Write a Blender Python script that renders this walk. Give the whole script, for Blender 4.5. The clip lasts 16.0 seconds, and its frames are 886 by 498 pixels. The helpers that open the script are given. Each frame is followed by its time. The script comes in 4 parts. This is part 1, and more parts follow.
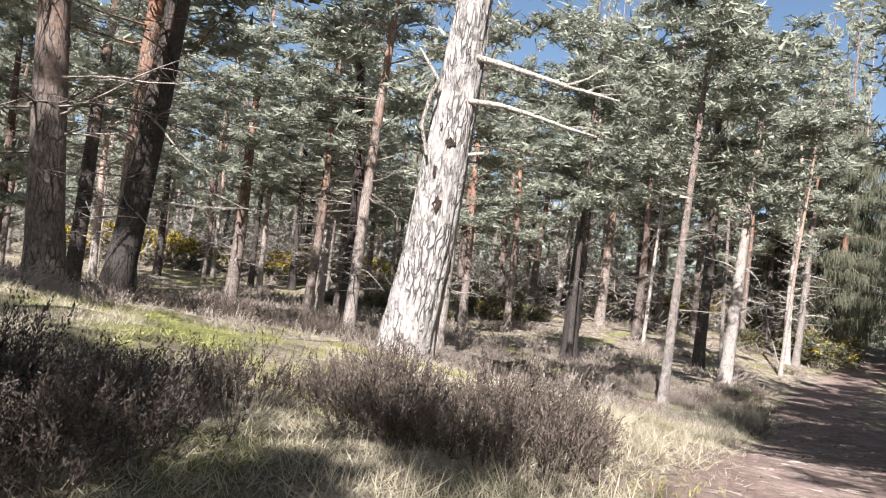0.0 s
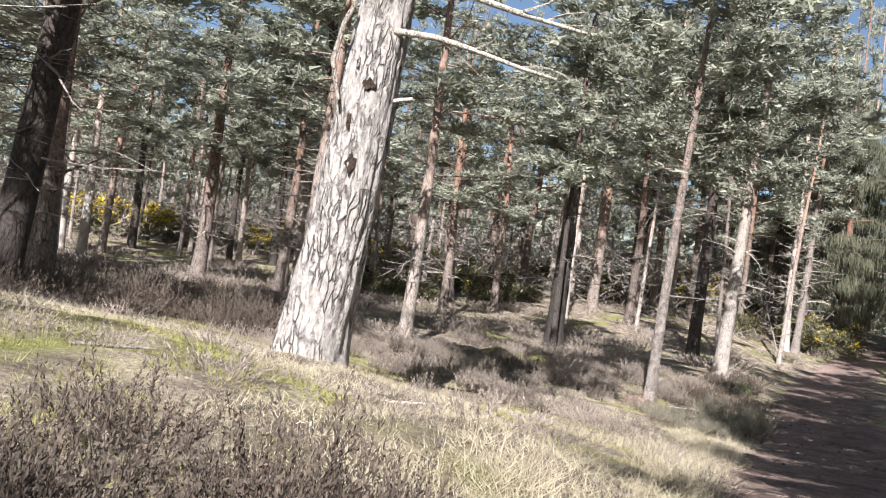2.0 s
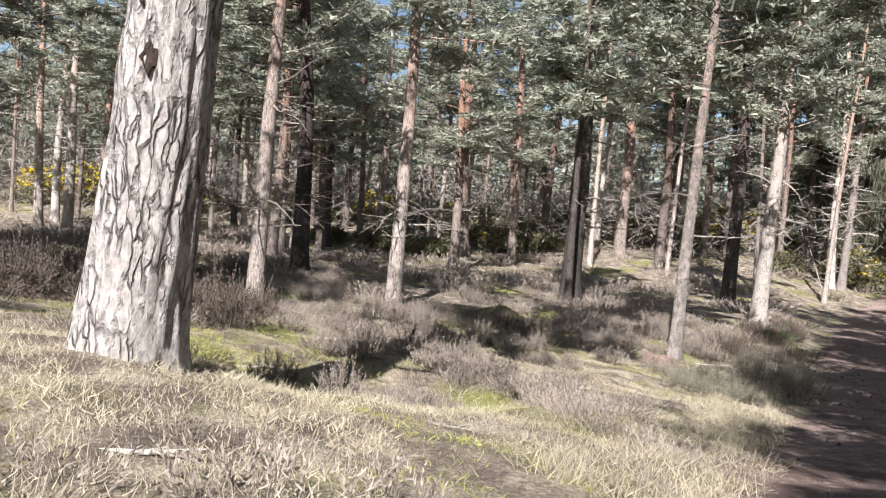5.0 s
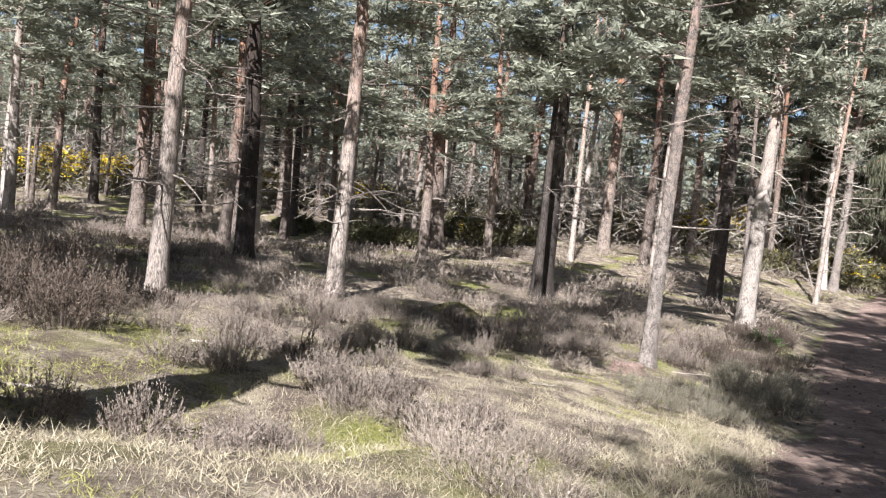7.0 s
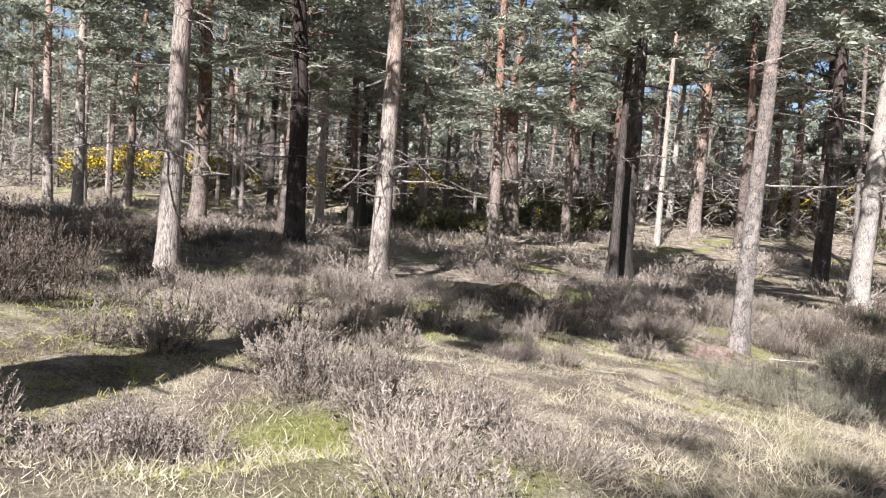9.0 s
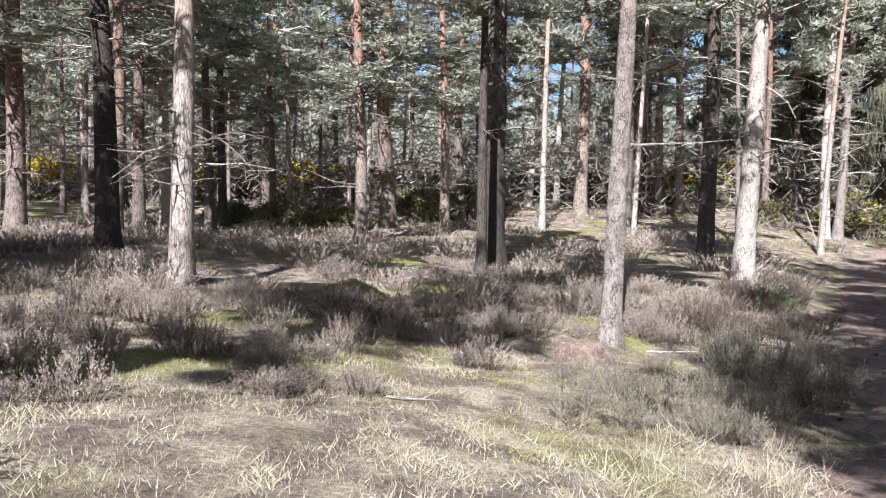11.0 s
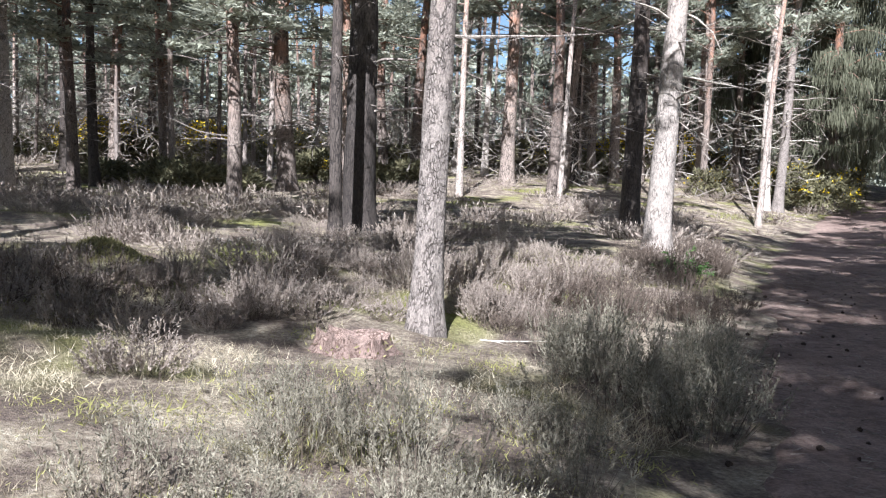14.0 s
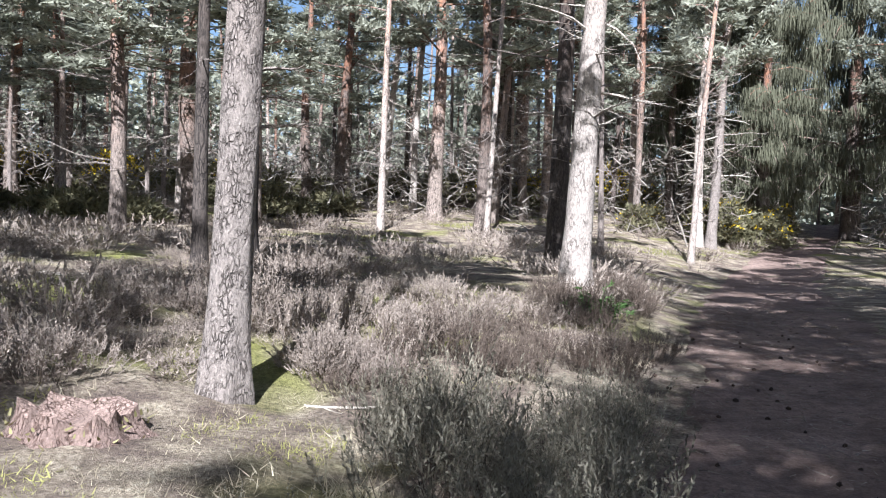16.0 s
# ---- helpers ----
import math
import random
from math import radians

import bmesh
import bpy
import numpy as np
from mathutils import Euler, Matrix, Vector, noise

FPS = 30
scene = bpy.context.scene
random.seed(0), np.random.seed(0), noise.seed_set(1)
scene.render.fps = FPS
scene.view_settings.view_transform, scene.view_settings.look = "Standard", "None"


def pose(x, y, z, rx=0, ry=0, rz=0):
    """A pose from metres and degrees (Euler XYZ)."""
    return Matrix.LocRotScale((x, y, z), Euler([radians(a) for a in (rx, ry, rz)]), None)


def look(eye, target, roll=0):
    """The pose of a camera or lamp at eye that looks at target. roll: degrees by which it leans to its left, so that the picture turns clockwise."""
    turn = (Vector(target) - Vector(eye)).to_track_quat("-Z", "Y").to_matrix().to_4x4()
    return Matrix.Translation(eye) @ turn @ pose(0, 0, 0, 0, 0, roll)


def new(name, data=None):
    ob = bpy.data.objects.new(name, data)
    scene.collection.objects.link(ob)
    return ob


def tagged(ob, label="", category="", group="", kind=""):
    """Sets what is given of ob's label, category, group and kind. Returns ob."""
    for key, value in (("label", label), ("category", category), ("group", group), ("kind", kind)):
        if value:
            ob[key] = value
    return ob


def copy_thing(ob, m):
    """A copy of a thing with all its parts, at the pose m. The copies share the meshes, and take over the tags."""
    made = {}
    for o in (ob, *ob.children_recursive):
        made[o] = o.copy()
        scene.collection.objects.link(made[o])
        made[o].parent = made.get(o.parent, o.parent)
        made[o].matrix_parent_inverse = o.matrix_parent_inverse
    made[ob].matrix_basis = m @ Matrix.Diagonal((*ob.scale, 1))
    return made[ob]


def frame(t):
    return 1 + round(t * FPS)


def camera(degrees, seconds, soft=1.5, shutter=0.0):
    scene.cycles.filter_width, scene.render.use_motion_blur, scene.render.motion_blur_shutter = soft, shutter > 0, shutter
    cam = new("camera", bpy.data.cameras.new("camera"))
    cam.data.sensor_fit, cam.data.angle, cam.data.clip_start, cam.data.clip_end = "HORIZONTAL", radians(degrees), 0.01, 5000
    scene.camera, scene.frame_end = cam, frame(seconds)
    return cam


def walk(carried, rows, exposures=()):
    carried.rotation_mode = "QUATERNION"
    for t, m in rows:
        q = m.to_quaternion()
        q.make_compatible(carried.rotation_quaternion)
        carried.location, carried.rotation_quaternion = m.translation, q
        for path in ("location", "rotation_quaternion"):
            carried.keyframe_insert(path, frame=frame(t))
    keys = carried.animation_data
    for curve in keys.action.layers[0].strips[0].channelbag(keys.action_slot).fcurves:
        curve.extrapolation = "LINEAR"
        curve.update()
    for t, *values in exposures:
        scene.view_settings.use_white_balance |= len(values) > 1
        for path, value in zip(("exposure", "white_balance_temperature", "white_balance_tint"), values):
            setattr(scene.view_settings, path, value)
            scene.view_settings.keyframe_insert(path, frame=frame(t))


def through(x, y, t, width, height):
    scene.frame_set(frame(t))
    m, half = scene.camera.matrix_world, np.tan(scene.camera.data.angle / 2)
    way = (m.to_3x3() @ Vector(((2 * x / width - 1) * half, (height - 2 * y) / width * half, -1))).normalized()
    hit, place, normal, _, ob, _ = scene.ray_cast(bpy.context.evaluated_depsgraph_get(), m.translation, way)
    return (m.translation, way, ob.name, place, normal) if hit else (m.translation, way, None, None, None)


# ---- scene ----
cam = camera(59.7, 16.0, soft=1.15)
PATH = [
    (0, (0.0, 0.0, 1.25), (-0.121, 1.991, 1.391), 7.0),
    (0.5, (0.202, 0.638, 1.23), (0.071, 2.633, 1.239), 3.0),
    (1, (0.374, 1.196, 1.387), (0.195, 3.179, 1.574), 3.8),
    (1.5, (0.594, 1.83, 1.444), (0.464, 3.825, 1.513), 6.9),
    (2, (0.748, 2.257, 1.479), (0.633, 4.252, 1.561), 8.0),
    (2.5, (0.895, 2.783, 1.574), (0.548, 4.753, 1.592), 5.3),
    (3, (1.014, 3.268, 1.582), (0.558, 5.214, 1.636), 5.4),
    (3.5, (1.184, 3.862, 1.604), (0.997, 5.852, 1.675), 6.4),
    (4, (1.355, 4.263, 1.559), (1.21, 6.258, 1.554), 4.9),
    (6.5, (2.395, 6.845, 1.526), (2.141, 8.828, 1.468), 4.9),
    (7, (2.566, 7.462, 1.47), (2.397, 9.454, 1.413), 5.7),
    (7.5, (2.709, 7.919, 1.375), (2.437, 9.9, 1.329), 5.6),
    (8, (2.837, 8.286, 1.335), (2.426, 10.243, 1.27), 4.4),
    (8.2, (2.87, 8.499, 1.197), (2.463, 10.456, 1.109), 4.3),
    (10.3, (3.766, 11.355, 0.948), (3.446, 13.328, 0.875), 2.3),
    (10.5, (3.854, 11.653, 0.92), (3.57, 13.631, 0.847), 1.6),
    (11, (4.023, 12.324, 0.874), (3.871, 14.316, 0.789), 1.0),
    (11.5, (4.211, 12.968, 0.878), (4.34, 14.962, 0.793), 1.3),
    (12, (4.486, 13.596, 0.809), (4.555, 15.593, 0.733), -0.0),
    (12.5, (4.805, 14.226, 0.644), (4.837, 16.224, 0.566), 0.1),
    (13, (5.152, 14.832, 0.589), (5.256, 16.826, 0.482), 0.2),
    (13.5, (5.592, 15.391, 0.628), (5.581, 17.387, 0.489), 0.7),
    (14, (5.898, 15.973, 0.437), (5.861, 17.967, 0.291), 1.8),
    (14.5, (6.199, 16.527, 0.43), (6.162, 18.526, 0.379), 2.1),
    (15, (6.49, 16.977, 0.411), (6.418, 18.975, 0.369), 1.2),
    (15.5, (6.699, 17.497, 0.332), (6.664, 19.497, 0.304), 3.5),
    (16, (6.84, 17.975, 0.271), (6.944, 19.972, 0.23), 2.0),
]
walk(cam, [(t, look(eye, target, roll)) for t, eye, target, roll in PATH],
     exposures=[(0.0, 1.50, 6250, 10), (1.5, 1.42, 6250, 10), (3.0, 1.32, 6250, 10), (8.0, 1.40, 6200, 10), (11.0, 1.48, 5950, 10), (16.0, 1.54, 5750, 10)])

# ---- light: clear spring sun from behind and to the left ----
SUN_EL, SUN_AZ = radians(41.0), radians(189.0)  # compass angle of the sun, from +y towards +x
world = bpy.data.worlds.new("sky")
scene.world = world
world.use_nodes = True
wn = world.node_tree.nodes
sky = wn.new("ShaderNodeTexSky")
sky.sky_type, sky.sun_disc = "NISHITA", False
sky.sun_elevation, sky.sun_rotation = SUN_EL, SUN_AZ
wn["Background"].inputs[1].default_value = 0.052
world.node_tree.links.new(sky.outputs[0], wn["Background"].inputs[0])
sun = new("sun", bpy.data.lights.new("sun", "SUN"))
sun.data.energy, sun.data.angle, sun.data.color = 5.0, radians(0.53), (1.0, 0.975, 0.95)
sun.matrix_world = look((0, 0, 0), (-math.sin(SUN_AZ) * math.cos(SUN_EL), -math.cos(SUN_AZ) * math.cos(SUN_EL), -math.sin(SUN_EL)))


# ---- materials ----
def material(name, rough=0.85):
    m = bpy.data.materials.new(name)
    m.use_nodes = True
    b = m.node_tree.nodes["Principled BSDF"]
    b.inputs["Roughness"].default_value = rough
    b.inputs["Specular IOR Level"].default_value = 0.25
    return m, m.node_tree.nodes, m.node_tree.links, b


def noise_node(n, l, co, scale, detail=4.0, rough=0.6, stretch=None):
    t = n.new("ShaderNodeTexNoise")
    t.inputs["Scale"].default_value, t.inputs["Detail"].default_value, t.inputs["Roughness"].default_value = scale, detail, rough
    if stretch:
        mp = n.new("ShaderNodeMapping")
        mp.inputs["Scale"].default_value = stretch
        l.new(co, mp.inputs[0])
        co = mp.outputs[0]
    l.new(co, t.inputs["Vector"])
    return t.outputs["Fac"]


def ramp_node(n, l, fac, stops):
    r = n.new("ShaderNodeValToRGB")
    while len(r.color_ramp.elements) < len(stops):
        r.color_ramp.elements.new(0.5)
    for e, (p, c) in zip(r.color_ramp.elements, stops):
        e.position, e.color = p, (*c, 1.0)
    l.new(fac, r.inputs[0])
    return r.outputs[0]


def mix_node(n, l, fac, a, b, mode="MIX"):
    m = n.new("ShaderNodeMix")
    m.data_type, m.blend_type = "RGBA", mode
    for sock, v in ((m.inputs[0], fac), (m.inputs[6], a), (m.inputs[7], b)):
        if isinstance(v, (int, float)):
            sock.default_value = v
        elif isinstance(v, tuple):
            sock.default_value = (*v, 1.0)
        else:
            l.new(v, sock)
    return m.outputs[2]


def bump_node(n, l, height, strength, distance, b):
    k = n.new("ShaderNodeBump")
    k.inputs["Strength"].default_value, k.inputs["Distance"].default_value = strength, distance
    l.new(height, k.inputs["Height"])
    l.new(k.outputs[0], b.inputs["Normal"])


def coords(n, kind="Object"):
    return n.new("ShaderNodeTexCoord").outputs[kind]


def earth_material():
    """Heath floor: bleached grass litter, moss cushions and brown needle duff."""
    m, n, l, b = material("heath_floor", 0.95)
    co = coords(n)
    big = noise_node(n, l, co, 0.42, 3.0)
    mid = noise_node(n, l, co, 1.9, 5.0, 0.65)
    fine = noise_node(n, l, co, 26.0, 6.0, 0.75)
    litter = ramp_node(n, l, fine, [(0.3, (0.13, 0.10, 0.075)), (0.5, (0.38, 0.315, 0.23)), (0.68, (0.62, 0.55, 0.44))])
    duff = ramp_node(n, l, fine, [(0.3, (0.05, 0.038, 0.032)), (0.66, (0.23, 0.175, 0.14))])
    moss = ramp_node(n, l, fine, [(0.3, (0.07, 0.08, 0.018)), (0.65, (0.30, 0.30, 0.07))])
    c = mix_node(n, l, ramp_node(n, l, mid, [(0.36, (0, 0, 0)), (0.56, (1, 1, 1))]), litter, duff)
    c = mix_node(n, l, ramp_node(n, l, big, [(0.50, (0, 0, 0)), (0.66, (0.8, 0.8, 0.8))]), c, moss)
    l.new(c, b.inputs["Base Color"])
    bump_node(n, l, fine, 0.9, 0.05, b)
    return m


def trail_material():
    m, n, l, b = material("sandy_trail", 0.95)
    co = coords(n)
    big = noise_node(n, l, co, 0.9, 4.0)
    mid = noise_node(n, l, co, 7.0, 5.0, 0.7)
    fine = noise_node(n, l, co, 38.0, 5.0, 0.7)
    a = ramp_node(n, l, big, [(0.35, (0.185, 0.135, 0.12)), (0.65, (0.36, 0.28, 0.25))])
    a = mix_node(n, l, 0.6, a, ramp_node(n, l, mid, [(0.36, (0.42, 0.36, 0.34)), (0.6, (1.1, 1.05, 1.0))]), "MULTIPLY")
    c = mix_node(n, l, 0.55, a, ramp_node(n, l, fine, [(0.35, (0.30, 0.24, 0.2)), (0.6, (1.0, 0.95, 0.9))]), "MULTIPLY")
    l.new(c, b.inputs["Base Color"])
    bump_node(n, l, fine, 0.7, 0.03, b)
    return m


def bark_material(name, plates, crack, upper, scale=1.0, height=6.0, depth=0.03, tall=2.3, gaps=0.11, sound=(0.44, 0.60)):
    """Scots pine bark: scaly plates parted by broken upright fissures, turning orange higher up."""
    m, n, l, b = material(name, 0.9)
    co = coords(n)
    drift = n.new("ShaderNodeTexNoise")
    drift.inputs["Scale"].default_value, drift.inputs["Detail"].default_value = 5.0 * scale, 5.0
    l.new(co, drift.inputs["Vector"])
    mp = n.new("ShaderNodeMapping")
    mp.inputs["Scale"].default_value = (19 * scale, 19 * scale, tall * scale)
    l.new(mix_node(n, l, 0.11 / scale, co, drift.outputs["Color"], "ADD"), mp.inputs[0])
    vor = n.new("ShaderNodeTexVoronoi")
    vor.feature = "DISTANCE_TO_EDGE"
    vor.inputs["Scale"].default_value = 1.0
    l.new(mp.outputs[0], vor.inputs["Vector"])
    fine = noise_node(n, l, co, 26.0 * scale, 7.0, 0.72, (1, 1, 0.5))
    patch = noise_node(n, l, co, 4.5 * scale, 5.0, 0.65, (1, 1, 0.6))
    rnd = n.new("ShaderNodeObjectInfo").outputs["Random"]
    base = ramp_node(n, l, fine, [(0.30, tuple(v * 0.42 for v in plates)), (0.48, tuple(v * 0.85 for v in plates)), (0.70, tuple(min(0.85, v * 1.35) for v in plates))])
    up = ramp_node(n, l, fine, [(0.3, tuple(v * 0.4 for v in upper)), (0.65, tuple(min(0.8, v * 1.15) for v in upper))])
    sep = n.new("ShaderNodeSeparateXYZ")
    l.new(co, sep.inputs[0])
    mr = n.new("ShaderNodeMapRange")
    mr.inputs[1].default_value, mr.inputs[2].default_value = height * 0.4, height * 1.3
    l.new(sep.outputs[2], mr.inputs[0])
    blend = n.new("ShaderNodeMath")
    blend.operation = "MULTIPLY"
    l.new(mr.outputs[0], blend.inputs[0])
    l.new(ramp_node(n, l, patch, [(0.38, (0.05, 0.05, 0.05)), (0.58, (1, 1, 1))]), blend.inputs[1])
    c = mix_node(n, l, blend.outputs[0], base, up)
    c = mix_node(n, l, 1.0, c, ramp_node(n, l, rnd, [(0.0, (0.55, 0.52, 0.51)), (1.0, (1.2, 1.16, 1.12))]), "MULTIPLY")
    edge = ramp_node(n, l, vor.outputs["Distance"], [(0.0, (0, 0, 0)), (gaps, (1, 1, 1))])
    whole = ramp_node(n, l, patch, [(sound[0], (0, 0, 0)), (sound[1], (0.95, 0.95, 0.95))])
    gap = n.new("ShaderNodeMath")
    gap.operation = "MAXIMUM"
    l.new(edge, gap.inputs[0])
    l.new(whole, gap.inputs[1])
    c = mix_node(n, l, gap.outputs[0], crack, c)
    l.new(c, b.inputs["Base Color"])
    h = mix_node(n, l, 0.5, gap.outputs[0], fine)
    bump_node(n, l, h, 1.0, depth, b)
    return m


def leafy_material(name, low, high, scale=14.0, through=0.25, rough=0.7, tuft=0.7, own=0.65):
    """Needles, twigs and blades: each island a little different, slightly translucent."""
    m, n, l, b = material(name, rough)
    co = coords(n)
    isl = n.new("ShaderNodeNewGeometry").outputs["Random Per Island"]
    big = noise_node(n, l, co, tuft, 3.0)
    f = n.new("ShaderNodeMath")
    f.operation = "MULTIPLY_ADD"
    l.new(isl, f.inputs[0])
    f.inputs[1].default_value = own
    l.new(ramp_node(n, l, big, [(0.32, (0, 0, 0)), (0.68, (1 - own, 1 - own, 1 - own))]), f.inputs[2])
    c = ramp_node(n, l, f.outputs[0], [(0.0, low), (1.0, high)])
    l.new(c, b.inputs["Base Color"])
    if through:
        t = n.new("ShaderNodeBsdfTranslucent")
        l.new(c, t.inputs[0])
        x = n.new("ShaderNodeMixShader")
        x.inputs[0].default_value = through
        out = n["Material Output"]
        l.new(b.outputs[0], x.inputs[1])
        l.new(t.outputs[0], x.inputs[2])
        l.new(x.outputs[0], out.inputs[0])
    return m


M_EARTH = earth_material()
M_TRAIL = trail_material()
M_BARK = bark_material("pine_bark", (0.27, 0.225, 0.20), (0.045, 0.035, 0.03), (0.36, 0.19, 0.125), 1.0, 5.5)
M_BARK_OLD = bark_material("old_pine_bark", (0.36, 0.335, 0.322), (0.10, 0.086, 0.08), (0.40, 0.33, 0.28), 0.85, 13.0, 0.05, 3.2, 0.14, (0.44, 0.58))
M_BARK_PALE = bark_material("pale_pine_bark", (0.44, 0.385, 0.35), (0.10, 0.08, 0.07), (0.46, 0.27, 0.19), 1.3, 6.0, 0.02)
# bark darkened in colour to stand for the shade on some trunks
M_BARK_SHADE_DARK = bark_material("shade_dark_pine_bark", (0.10, 0.085, 0.077), (0.03, 0.025, 0.023), (0.21, 0.13, 0.095), 1.0, 8.5)
# lower trunk's shade is put into the dark plates, pale bark above
M_BARK_SHADE_MIXED = bark_material("shade_dark_and_pale_pine_bark", (0.07, 0.06, 0.055), (0.03, 0.025, 0.023), (0.46, 0.41, 0.37), 1.0, 6.5)
M_BARK_FLAKY = bark_material("flaky_pine_bark", (0.43, 0.385, 0.355), (0.11, 0.09, 0.08), (0.44, 0.33, 0.28), 2.2, 5.0, 0.05, 6.5, 0.16, (0.41, 0.55))
M_BARK_WHITE = bark_material("whitish_pine_bark", (0.48, 0.435, 0.40), (0.10, 0.08, 0.07), (0.52, 0.36, 0.28), 1.2, 9.0, 0.025, 5.0, 0.10, (0.40, 0.54))
M_DEADWOOD = bark_material("dead_branch_wood", (0.44, 0.39, 0.355), (0.12, 0.1, 0.085), (0.32, 0.27, 0.235), 2.0)
M_BLEACHED = bark_material("bleached_wood", (0.66, 0.61, 0.54), (0.32, 0.27, 0.23), (0.6, 0.55, 0.5), 2.0)
M_STUMP = bark_material("rotten_red_wood", (0.33, 0.245, 0.215), (0.11, 0.065, 0.05), (0.36, 0.24, 0.2), 2.6)
M_NEEDLES = leafy_material("pine_needles", (0.075, 0.08, 0.055), (0.52, 0.525, 0.415), through=0.36, tuft=1.6, own=0.4)
M_FIR = leafy_material("dark_conifer_sprays", (0.045, 0.046, 0.028), (0.22, 0.22, 0.15), tuft=1.2, own=0.5)
M_HEATHER = leafy_material("winter_heather", (0.085, 0.064, 0.054), (0.46, 0.385, 0.325), through=0.1, tuft=1.1, own=0.4)
M_HEATHER_GREEN = leafy_material("grey_green_heather", (0.06, 0.053, 0.038), (0.36, 0.325, 0.25), through=0.1, tuft=3.0, own=0.5)
# brown heather with the trees' shade put into its colour
M_HEATHER_SHADED = leafy_material("shade_dark_heather", (0.04, 0.031, 0.026), (0.19, 0.145, 0.115), through=0.1, tuft=2.0)
# brown wood, coloured extra dark so the bushes' insides read as shaded
M_HEATHER_WOOD = leafy_material("heather_stems", (0.035, 0.027, 0.022), (0.15, 0.115, 0.09), through=0.0)
M_THICKET = leafy_material("grey_brown_thicket", (0.08, 0.067, 0.056), (0.42, 0.37, 0.325), through=0.1, tuft=0.5, own=0.5)
M_GRASS = leafy_material("bleached_grass", (0.24, 0.195, 0.125), (0.62, 0.55, 0.41), through=0.25)
M_MOSSGRASS = leafy_material("green_grass", (0.18, 0.175, 0.055), (0.47, 0.45, 0.17), through=0.3)
M_GORSE = leafy_material("gorse_spines", (0.07, 0.068, 0.038), (0.26, 0.235, 0.135))
M_GORSE_FLOWER = leafy_material("gorse_flowers", (0.62, 0.42, 0.015), (0.85, 0.66, 0.03), through=0.2)
M_MOSS = leafy_material("moss", (0.14, 0.125, 0.055), (0.32, 0.285, 0.14), through=0.1)
M_FERN = leafy_material("seedling_green", (0.05, 0.10, 0.03), (0.12, 0.21, 0.06), through=0.25)
M_CONE = bark_material("pine_cone_scales", (0.10, 0.07, 0.055), (0.02, 0.015, 0.012), (0.1, 0.07, 0.05), 6.0)


# ---- small builders ----
class Sheet:
    """Collects vertices and faces for one mesh."""

    def __init__(self):
        self.v, self.f = [], []

    def add(self, verts, faces):
        o = len(self.v)
        self.v.extend(verts)
        self.f.extend(tuple(i + o for i in q) for q in faces)

    def tube(self, pts, radii, sides=6, cap=True):
        """A tapered round limb through pts."""
        o = len(self.v)
        for i, p in enumerate(pts):
            a, c = Vector(pts[max(0, i - 1)]), Vector(pts[min(len(pts) - 1, i + 1)])
            d = (c - a).normalized()
            u = d.cross(Vector((0.31, 0.17, 0.93)) if abs(d.z) < 0.9 else Vector((1, 0, 0))).normalized()
            w = d.cross(u)
            for k in range(sides):
                t = 2 * math.pi * k / sides
                self.v.append(tuple(Vector(p) + (u * math.cos(t) + w * math.sin(t)) * radii[i]))
        for i in range(len(pts) - 1):
            for k in range(sides):
                a, b2 = o + i * sides + k, o + i * sides + (k + 1) % sides
                self.f.append((a, b2, b2 + sides, a + sides))
        if cap:
            self.f.append(tuple(range(o + (len(pts) - 1) * sides, o + len(pts) * sides)))

    def blade(self, p, d, length, width, bend, rng):
        """A thin two-part blade from p along d, drooping by bend."""
        d = Vector(d).normalized()
        s = d.cross(Vector((rng.uniform(-1, 1), rng.uniform(-1, 1), rng.uniform(-1, 1)))).normalized() * width * 0.5
        p = Vector(p)
        q = p + d * length * 0.55
        e = p + d * length + Vector((0, 0, -bend * length))
        self.add([tuple(p - s), tuple(p + s), tuple(q + s * 0.8), tuple(q - s * 0.8), tuple(e)], [(0, 1, 2, 3), (3, 2, 4)])

    def leaf(self, p, d, length, width, rng):
        """A flat pointed leaf or needle spray."""
        d = Vector(d).normalized()
        s = d.cross(Vector((rng.uniform(-1, 1), rng.uniform(-1, 1), rng.uniform(-1, 1)))).normalized() * width * 0.5
        p = Vector(p)
        self.add([tuple(p), tuple(p + d * length * 0.5 + s), tuple(p + d * length), tuple(p + d * length * 0.45 - s)], [(0, 1, 2, 3)])

    def spike(self, p, d, length, width, rng):
        """A single thin pointed blade."""
        d = Vector(d).normalized()
        s = d.cross(Vector((rng.uniform(-1, 1), rng.uniform(-1, 1), rng.uniform(-1, 1)))).normalized() * width * 0.5
        p = Vector(p)
        self.add([tuple(p - s), tuple(p + s), tuple(p + d * length)], [(0, 1, 2)])

    def mesh(self, name, mat, smooth_faces=False):
        me = bpy.data.meshes.new(name)
        me.from_pydata(self.v, [], self.f)
        me.materials.append(mat)
        if smooth_faces:
            me.polygons.foreach_set("use_smooth", [True] * len(me.polygons))
        me.update()
        return me


def part(name, sheet, mat, parent, label="", smooth_faces=False):
    me = sheet if isinstance(sheet, bpy.types.Mesh) else sheet.mesh(name, mat, smooth_faces)
    ob = new(name, me)
    ob.parent = parent
    if label:
        tagged(ob, label)
    return ob


# ---- the lie of the land ----
def ease(a, b, t):
    t = np.clip((t - a) / (b - a), 0.0, 1.0)
    return t * t * (3 - 2 * t)


def trail_x(y):
    """The middle line of the sandy trail."""
    far = np.clip(y, 10.0, 90.0) - 10.0
    bend = np.clip(y, 28.0, 75.0) - 28.0
    return 0.55 + 0.372 * y + 0.0004 * far * far + 0.004 * bend * bend


